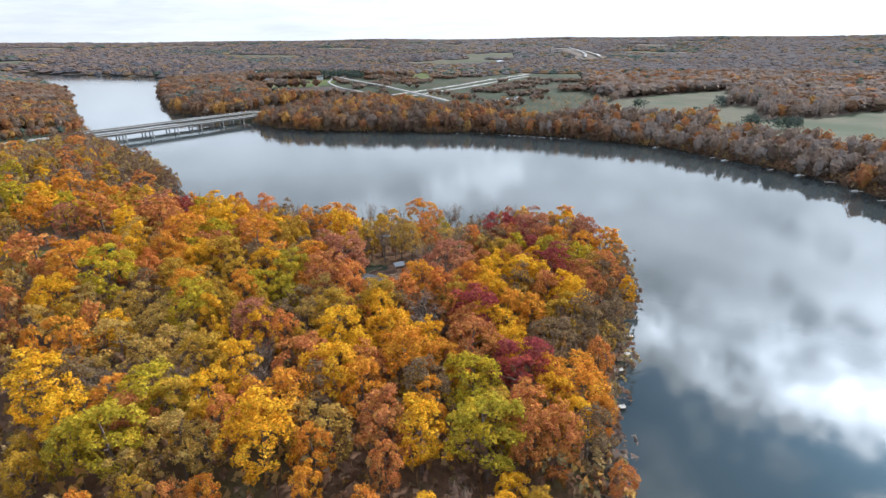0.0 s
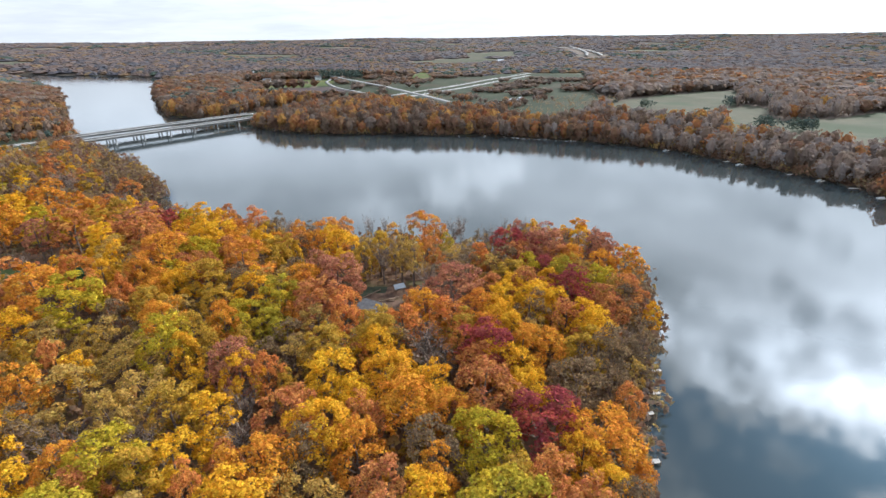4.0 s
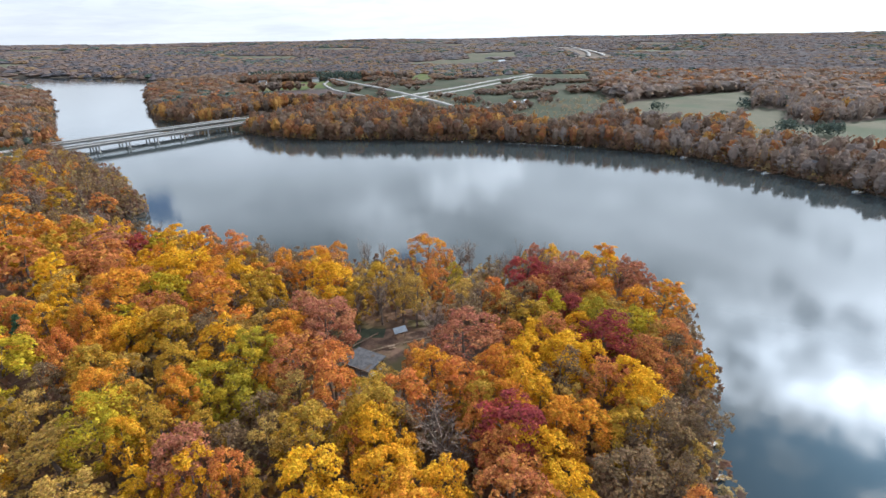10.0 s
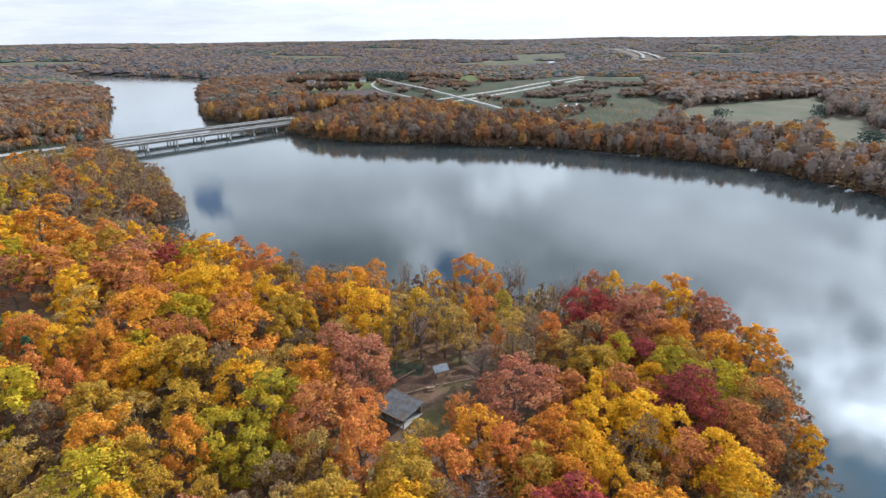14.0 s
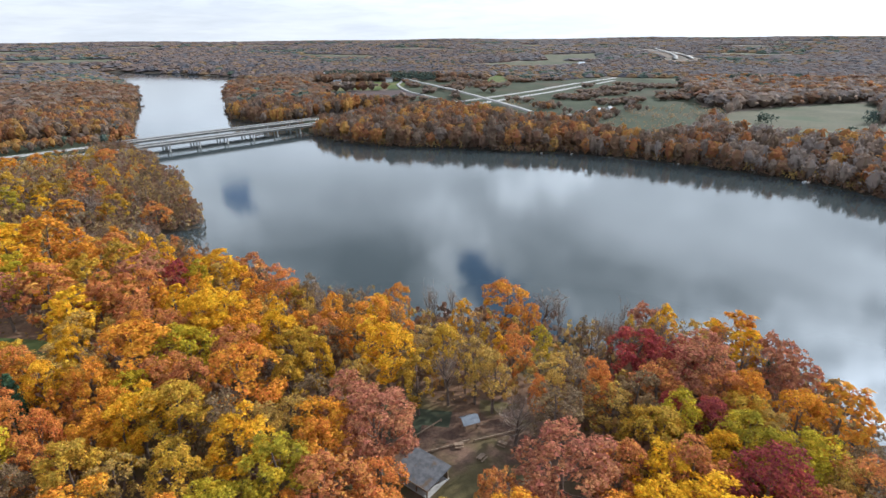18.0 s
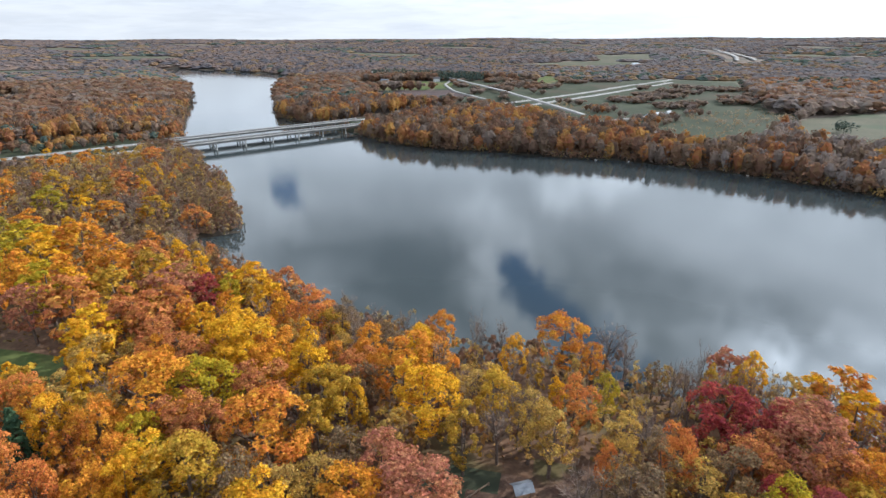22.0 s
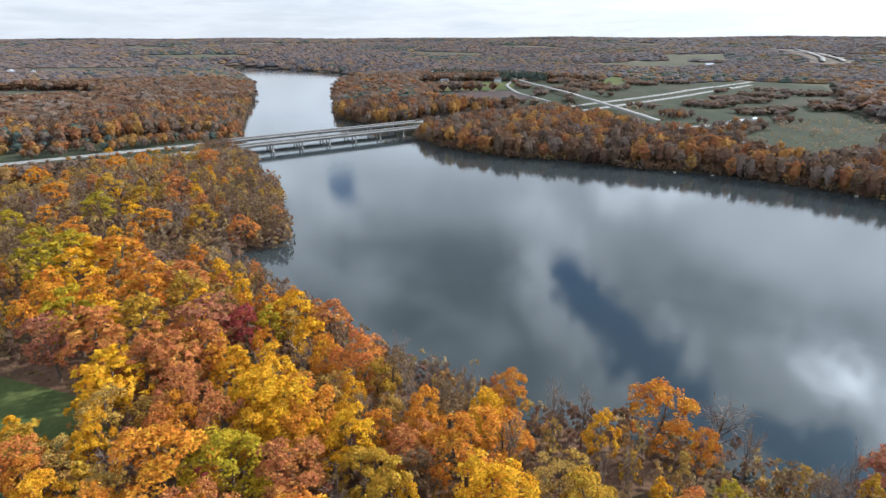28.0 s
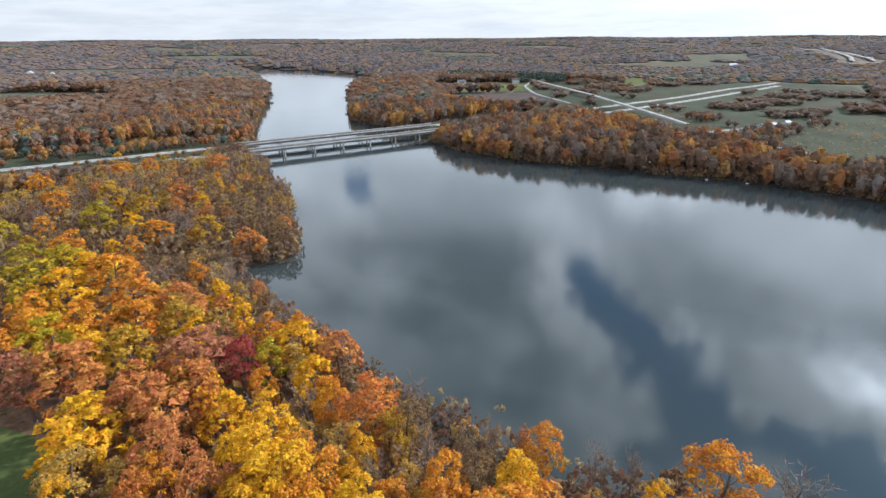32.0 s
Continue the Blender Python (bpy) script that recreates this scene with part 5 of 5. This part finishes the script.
# pale scrub between the headland wood and the highway
x, y, rng = scatter(95, -430, -170, 285, 480, 3.6)
gap = line_gap(x, y, ROAD_NEAR)
ok = (from_water(x, y) > 1.0) & (gap > 9) & ((gap < 60) | (rng.random(len(x)) < 0.35)) & ((x + 297) * SIDE[0] + (y - 493.5) * SIDE[1] < 0)
x, y = x[ok], y[ok]
fluff("scrub", "pale tan and grey scrub beside the highway", x, y, rng.uniform(1.2, 2.6, len(x)), rng.uniform(1.5, 4.0, len(x)), 22, SCRUB, 96)

# dark groves at the edges of the fields
rng = np.random.default_rng(104)
gx_, gy_ = [], []
for a, c, n in (((316, 648), (350, 672), 16), ((236, 508), (246, 540), 12), ((280, 490), (290, 508), 12), ((292, 472), (322, 486), 16), ((228, 640), (240, 650), 7)):
    t = rng.random(n)
    gx_.append(a[0] + (c[0] - a[0]) * t + rng.normal(0, 4, n))
    gy_.append(a[1] + (c[1] - a[1]) * t + rng.normal(0, 4, n))
x, y = np.concatenate(gx_), np.concatenate(gy_)
fluff("evergreen_groves", "dull green evergreen groves at the fields' edges", x, y, rng.uniform(3.5, 5.5, len(x)), rng.uniform(7, 12, len(x)), 90, WOODS_PINE, 105, 0.04)

# bushes dotted over the rough meadow behind the far bank
x, y, rng = scatter(101, -60, 250, 545, 820, 9.0)
ok = (rng.random(len(x)) < 0.55) & (within(x, y, CLEAR[2]) | within(x, y, CLEAR[6]))
for line in (ROAD_NEAR, ROAD_FAR, SERVICE, LOT_ROAD, CROSS_ROAD):
    ok &= line_gap(x, y, line) > 9
ok &= ~within(x, y, np.array([(56, 684), (62, 712), (92, 744), (106, 742), (96, 712), (70, 682)], float))
x, y = x[ok], y[ok]
fluff("meadow_bushes", "olive and grey bushes dotted over a rough meadow", x, y, rng.uniform(1.2, 3.2, len(x)), rng.uniform(1.4, 4.5, len(x)), 26, SCRUB, 102)

# undergrowth on the floor of the near wood
rng = np.random.default_rng(88)
x, y = rng.uniform(-300, 84, 26000), rng.uniform(42, 420, 26000)
ok = (from_water(x, y) > 0.3) & ~within(x, y, CLEAR[14]) & ~within(x, y, CLEAR[13]) & (line_gap(x, y, ROAD_NEAR) > 10)
x, y = x[ok], y[ok]
hgt = rng.uniform(0.2, 1.0, len(x)) ** 2 * 3.2
at = np.stack([x, y, land(x, y) + hgt], 1)
tagged(new("undergrowth", mesh_from("undergrowth", *leaf_quads(rng, at, np.tile((0.0, 0.0, 1.0), (len(x), 1)), rng.uniform(0.35, 0.8, len(x)), 0.8), BRUSH)), "brown and olive undergrowth on the forest floor", "undergrowth", kind="stuff")


# ---- buildings and small things ----
def house(name, x, y, size, turn, wall, roof, label, category="house", windows=3):
    """A gabled house: walls, two roof slopes, door and windows."""
    w, d, h = size
    rise = d * 0.32
    b = thing(name, (x, y, float(land(x, y)) - 0.1), turn, label, category)
    bm = block((w, d, h))
    for s in (-1, 1):
        v = [bm.verts.new(p) for p in ((s * w / 2, -d / 2, h), (s * w / 2, d / 2, h), (s * w / 2, 0, h + rise))]
        bm.faces.new(v)
    part("wall", bm, wall, b)
    for s in (-1, 1):
        bm = bmesh.new()
        slope = math.hypot(d / 2 + 0.5, rise * (d / 2 + 0.5) / (d / 2))
        box(bm, (w + 1.0, slope, 0.16))
        bmesh.ops.rotate(bm, cent=(0, 0, 0), matrix=Matrix.Rotation(-s * math.atan2(rise, d / 2), 3, "X"), verts=bm.verts)
        bmesh.ops.translate(bm, vec=(0, s * (d / 4 + 0.25), h + rise / 2 - 0.12), verts=bm.verts)
        part("roof_slope", bm, roof, b)
    part("door", block((0.95, 0.08, 2.05), (0.3, -d / 2 - 0.03, 0.1)), TIMBER, b)
    for k in range(windows):
        px = -w / 2 + w * (k + 0.5) / windows
        if abs(px - 0.3) < 0.9:
            continue
        f = part("window", block((1.3, 0.08, 1.3), (px, -d / 2 - 0.03, 1.0), bevel=0.02), SIDING, b)
        part("pane", block((1.1, 0.04, 1.1), (px, -d / 2 - 0.07, 1.1)), DARK_GLASS, f)
    part("chimney", block((0.7, 0.7, 1.4), (w * 0.28, 0.6, h + rise - 0.4)), STONE, b)
    return b


house("lake_house", 206, 455, (13, 9, 4.5), -0.9, OLD_SIDING, BLUE_ROOF, "white lake house with a blue-grey roof among trees")
house("lake_house", 134, 528, (11, 8, 4), -0.4, TAN_WALL, BLUE_ROOF, "tan lake house with a blue-grey roof behind bank trees")
house("lake_house", 240, 388, (11, 8, 4), -1.1, OLD_SIDING, SHINGLE, "white lake house with a grey shingle roof by the docks")
house("farm_house", -255, 1122, (12, 9, 6), 0.3, OLD_SIDING, SHINGLE, "white two-storey farmhouse beside a lawn")
house("farm_house", -348, 1096, (14, 8, 4), 0.1, OLD_SIDING, SLATE_TIN, "long white house on a sunny lawn")
house("barn", -267, 1170, (14, 10, 6), 0.3, OLD_SIDING, SLATE_TIN, "white barn behind the farmhouse", "barn")
house("barn", -1318, 985, (26, 14, 7), -0.7, SIDING, TIN, "white barn at a far field's edge", "barn")
house("barn", -1290, 1015, (18, 10, 6), -0.7, SIDING, TIN, "small white barn at a far field's edge", "barn")
house("shed", 84, 716, (9, 4.5, 2.4), 0.75, OLD_SIDING, SLATE_TIN, "pale metal shed beside a car park", "shed")
house("shed", 98, 732, (6, 4, 2.2), 0.75, OLD_SIDING, SLATE_TIN, "small white shed beside a car park", "shed")
house("cabin", 61, 209, (7, 5.5, 2.8), 0.35, TAN_WALL, SHINGLE, "small tan cabin under shore trees", "cabin", 2)
house("far_house", 150, 1700, (20, 12, 7), 0.5, SIDING, TIN, "distant white house among woods", "building")

# silo on the far lawn
tower = thing("silo", (-392, 1150, float(land(-392, 1150))), 0, "slim pale silo above far trees", "silo")
bm = bmesh.new()
bmesh.ops.create_cone(bm, cap_ends=True, segments=16, radius1=1.7, radius2=1.6, depth=15)
bmesh.ops.translate(bm, vec=(0, 0, 7.5), verts=bm.verts)
part("shaft", bm, CONCRETE, tower)
bm = bmesh.new()
bmesh.ops.create_uvsphere(bm, u_segments=16, v_segments=8, radius=1.65)
bmesh.ops.scale(bm, vec=(1, 1, 0.7), verts=bm.verts)
bmesh.ops.translate(bm, vec=(0, 0, 15), verts=bm.verts)
part("dome", bm, TIN, tower, "metal dome")

# car park with its cars
lot = np.array([(60, 692), (66, 708), (92, 740), (99, 738), (92, 716), (68, 688)], float)
lot_bm = bmesh.new()
lot_z = float(max(land(px, py) for px, py in lot)) + 0.25
lot_bm.faces.new([lot_bm.verts.new((px, py, lot_z)) for px, py in lot])
for f in bmesh.ops.extrude_face_region(lot_bm, geom=lot_bm.faces[:])["geom"]:
    if isinstance(f, bmesh.types.BMVert):
        f.co.z -= 1.5
bmesh.ops.recalc_face_normals(lot_bm, faces=lot_bm.faces)
lot_me = bpy.data.meshes.new("pavement")
lot_bm.to_mesh(lot_me)
lot_bm.free()
lot_me.materials.append(ASPHALT)
tagged(new("pavement", lot_me), "grey asphalt car park beside pale sheds", "car park", kind="structure")


def car(x, y, z, turn, paint, label, size=(4.6, 1.8, 1.5)):
    l, w, h = size
    c = thing("parked_car", (x, y, z), turn, label, "car", "cars in the car park")
    body = part("body", block((l, w, h * 0.5), (0, 0, 0.3), bevel=0.12), paint, c)
    bm = block((l * 0.56, w * 0.9, h * 0.42), (-l * 0.05, 0, 0.3 + h * 0.5), bevel=0.1)
    part("cabin", bm, DARK_GLASS, c, "dark glazed cabin")
    part("roof_panel", block((l * 0.46, w * 0.8, 0.05), (-l * 0.05, 0, 0.3 + h * 0.92)), paint, c)
    for sx in (-1, 1):
        for sy in (-1, 1):
            bm = bmesh.new()
            bmesh.ops.create_cone(bm, cap_ends=True, segments=12, radius1=0.33, radius2=0.33, depth=0.24)
            bmesh.ops.rotate(bm, cent=(0, 0, 0), matrix=Matrix.Rotation(math.pi / 2, 3, "X"), verts=bm.verts)
            bmesh.ops.translate(bm, vec=(sx * l * 0.31, sy * w * 0.46, 0.33), verts=bm.verts)
            part("wheel", bm, TYRE, c)
    return c


car_rng = random.Random(4)
for k in range(11):
    f = k / 10
    paint = PAINTS[(0, 0, 1, 0, 2, 0, 1, 3, 0, 0, 1)[k]]
    word = {0: "white", 1: "silver", 2: "dark", 3: "red"}[PAINTS.index(paint)]
    car(66 + 26 * f, 696 + 30 * f, lot_z, 2.2 + car_rng.uniform(-0.05, 0.05), paint, f"{word} car parked in a row on asphalt", (5.6, 2.1, 2.2) if k % 3 == 0 else (4.6, 1.8, 1.5))


# docks and boats along the shores
def dock(x, y, turn, length, width, label, boat=False):
    d = thing("dock", (x, y, 0), turn, label, "dock", "docks along the shore")
    boards = int(length / 0.5)
    me_ = None
    for k in range(boards):
        px = -length / 2 + (k + 0.5) * length / boards
        if me_ is None:
            bm = block((length / boards - 0.03, width, 0.06))
            me_ = bpy.data.meshes.new("board")
            bm.to_mesh(me_)
            bm.free()
            me_.materials.append(DOCK_WOOD)
        ob = child("board", me_, d)
        ob.location = (px, 0, 0.5)
    for sy in (-1, 1):
        part("beam", block((length, 0.12, 0.16), (0, sy * (width / 2 - 0.12), 0.33)), TIMBER, d)
        for sx in (-1, 0, 1):
            part("post", block((0.16, 0.16, 3.2), (sx * length * 0.45, sy * (width / 2 + 0.05), -2.2)), TIMBER, d)
    if boat:
        rowboat(x + math.cos(turn + 1.57) * (width / 2 + 1.2), y + math.sin(turn + 1.57) * (width / 2 + 1.2), turn)


def rowboat(x, y, turn):
    b = thing("motor_boat", (x, y, 0), turn, "white motor boat moored beside a dock", "boat", "boats along the shore")
    bm = bmesh.new()
    rings = []
    for k in range(7):
        f = k / 6
        half = 0.95 * (1 - max(0, f - 0.45) ** 2 * 3.2)
        px = -2.4 + 4.8 * f
        rings.append([bm.verts.new((px, s * half * g, z)) for s, g, z in ((-1, 1, 0.62 + 0.2 * f * f), (-1, 0.72, -0.1), (1, 0.72, -0.1), (1, 1, 0.62 + 0.2 * f * f))])
    for a, c in zip(rings[:-1], rings[1:]):
        for i in range(3):
            bm.faces.new((a[i], a[i + 1], c[i + 1], c[i]))
    bm.faces.new(rings[0])
    bm.faces.new(rings[-1][::-1])
    bmesh.ops.solidify(bm, geom=bm.faces[:], thickness=0.06)
    part("hull", bm, HULL, b)
    for px in (-1.4, 0.2):
        part("seat", block((0.4, 1.4, 0.08), (px, 0, 0.4)), HULL, b)
    part("motor", block((0.35, 0.4, 0.9), (-2.6, 0, 0.2), bevel=0.06), PAINTS[2], b, "dark outboard motor")


for x, y, ln, boat in ((42, 521, 4, 0), (18, 524, 3.5, 0), (115, 490, 4, 0), (181, 443, 6, 1), (207, 402, 5, 0), (214, 392, 4, 1), (231, 363, 5, 0), (240, 345, 5, 1), (247, 328, 6, 0), (250, 306, 7, 1), (251, 287, 6, 0)):
    grad = np.array([from_water(x + 2.0, y) - from_water(x - 2.0, y), from_water(x, y + 2.0) - from_water(x, y - 2.0)])
    grad = grad / (np.linalg.norm(grad) + 1e-9)
    back = float(from_water(x, y)) + 2.0
    dock(x - grad[0] * back, y - grad[1] * back, math.atan2(grad[1], grad[0]), ln, 1.6, "bleached wooden dock on posts at the wooded shore", bool(boat))
for x, y, ln in ((64, 142, 3.0), (62, 132, 3.2), (60, 124, 3.6), (57, 108, 3.6)):
    back = float(from_water(x, y)) + 1.0
    dock(x + back * 0.9, y, 0.15, ln, 1.3, "short pale dock at the foot of the wooded bank")

# the open shelter and kiosk in the clearing
pz = float(land(-13, 162))
shelter = thing("picnic_shelter", (-13, 162, pz), -0.52, "low grey-roofed picnic shelter with a dark open front", "shelter")
part("floor_slab", block((8.4, 6.6, 0.15), (0, 0, 0)), CONCRETE, shelter)
bm = block((9.0, 7.2, 0.18), (0, 0, 2.6))
bmesh.ops.rotate(bm, cent=(0, 0, 2.7), matrix=Matrix.Rotation(0.09, 3, "X"), verts=bm.verts)
roof_ = part("roof", bm, SHINGLE, shelter, "flat grey shingle roof")
part("fascia", block((9.06, 0.12, 0.3), (0, -3.6, 2.15)), TIMBER, shelter)
part("back_wall", block((8.0, 0.2, 2.6), (0, 3.0, 0.1)), TIMBER, shelter)
part("side_wall", block((0.2, 5.8, 2.4), (-4.0, 0, 0.1)), TIMBER, shelter)
for px in (-3.9, -1.3, 1.3, 3.9):
    part("post", block((0.2, 0.2, 2.25), (px, -3.1, 0.1)), TIMBER, shelter)
kz = float(land(-5.5, 178.5))
kiosk = thing("kiosk", (-5.5, 178.5, kz), 0.5, "small open kiosk with a blue-grey metal gable roof", "kiosk")
for sx in (-1, 1):
    for sy in (-1, 1):
        part("post", block((0.16, 0.16, 2.6), (sx * 1.3, sy * 0.9, 0)), TIMBER, kiosk)
for s in (-1, 1):
    bm = block((3.9, 1.9, 0.08))
    bmesh.ops.rotate(bm, cent=(0, 0, 0), matrix=Matrix.Rotation(-s * 0.6, 3, "X"), verts=bm.verts)
    bmesh.ops.translate(bm, vec=(0, s * 0.80, 2.75), verts=bm.verts)
    part("roof_slope", bm, SLATE_TIN, kiosk, "dull blue-grey metal roof sheet")
part("notice_board", block((2.4, 0.1, 1.3), (0, 0, 0.9)), TIMBER, kiosk)


def log_rail(x0, y0, x1, y1):
    ln = math.hypot(x1 - x0, y1 - y0)
    ob = thing("log_rail", (x0, y0, float(land(x0, y0))), math.atan2(y1 - y0, x1 - x0), "low weathered log rail round the clearing", "fence", "log rails")
    slope = (float(land(x1, y1)) - float(land(x0, y0))) / ln
    part("log", mesh_tube([(0, 0, 0.45), (ln / 2, 0, 0.45 + slope * ln / 2), (ln, 0, 0.45 + slope * ln)], (0.16, 0.17, 0.15)), TIMBER, ob)
    for k in range(int(ln / 2.5) + 1):
        part("post", block((0.22, 0.22, 0.9), (k * 2.5, 0.0, -0.2 + slope * k * 2.5)), TIMBER, ob)


def mesh_tube(points, radii):
    v, f = tube(points, radii, 8)
    bm = bmesh.new()
    vs = [bm.verts.new(p) for p in v]
    for q in f:
        bm.faces.new([vs[i] for i in q])
    return bm


log_rail(-18, 172, -12, 180)
log_rail(-15, 168, -5, 174)
log_rail(-4, 174, 6, 180)


def picnic_table(x, y, turn):
    p = thing("picnic_table", (x, y, float(land(x, y))), turn, "weathered wooden picnic table in the clearing", "table", "picnic tables")
    part("tabletop", block((1.9, 0.8, 0.06), (0, 0, 0.72)), TIMBER, p)
    for s in (-1, 1):
        part("bench", block((1.9, 0.28, 0.05), (0, s * 0.72, 0.43)), TIMBER, p)
        part("frame", block((0.1, 1.7, 0.08), (s * 0.65, 0, 0.36)), TIMBER, p)
        for t in (-1, 1):
            part("leg", block((0.1, 0.1, 0.74), (s * 0.65, t * 0.35, 0)), TIMBER, p)


for x, y, t in ((-7, 172, 0.3), (-2, 169, 1.0), (2, 174, -0.4), (-9, 156, 0.8)):
    picnic_table(x, y, t)
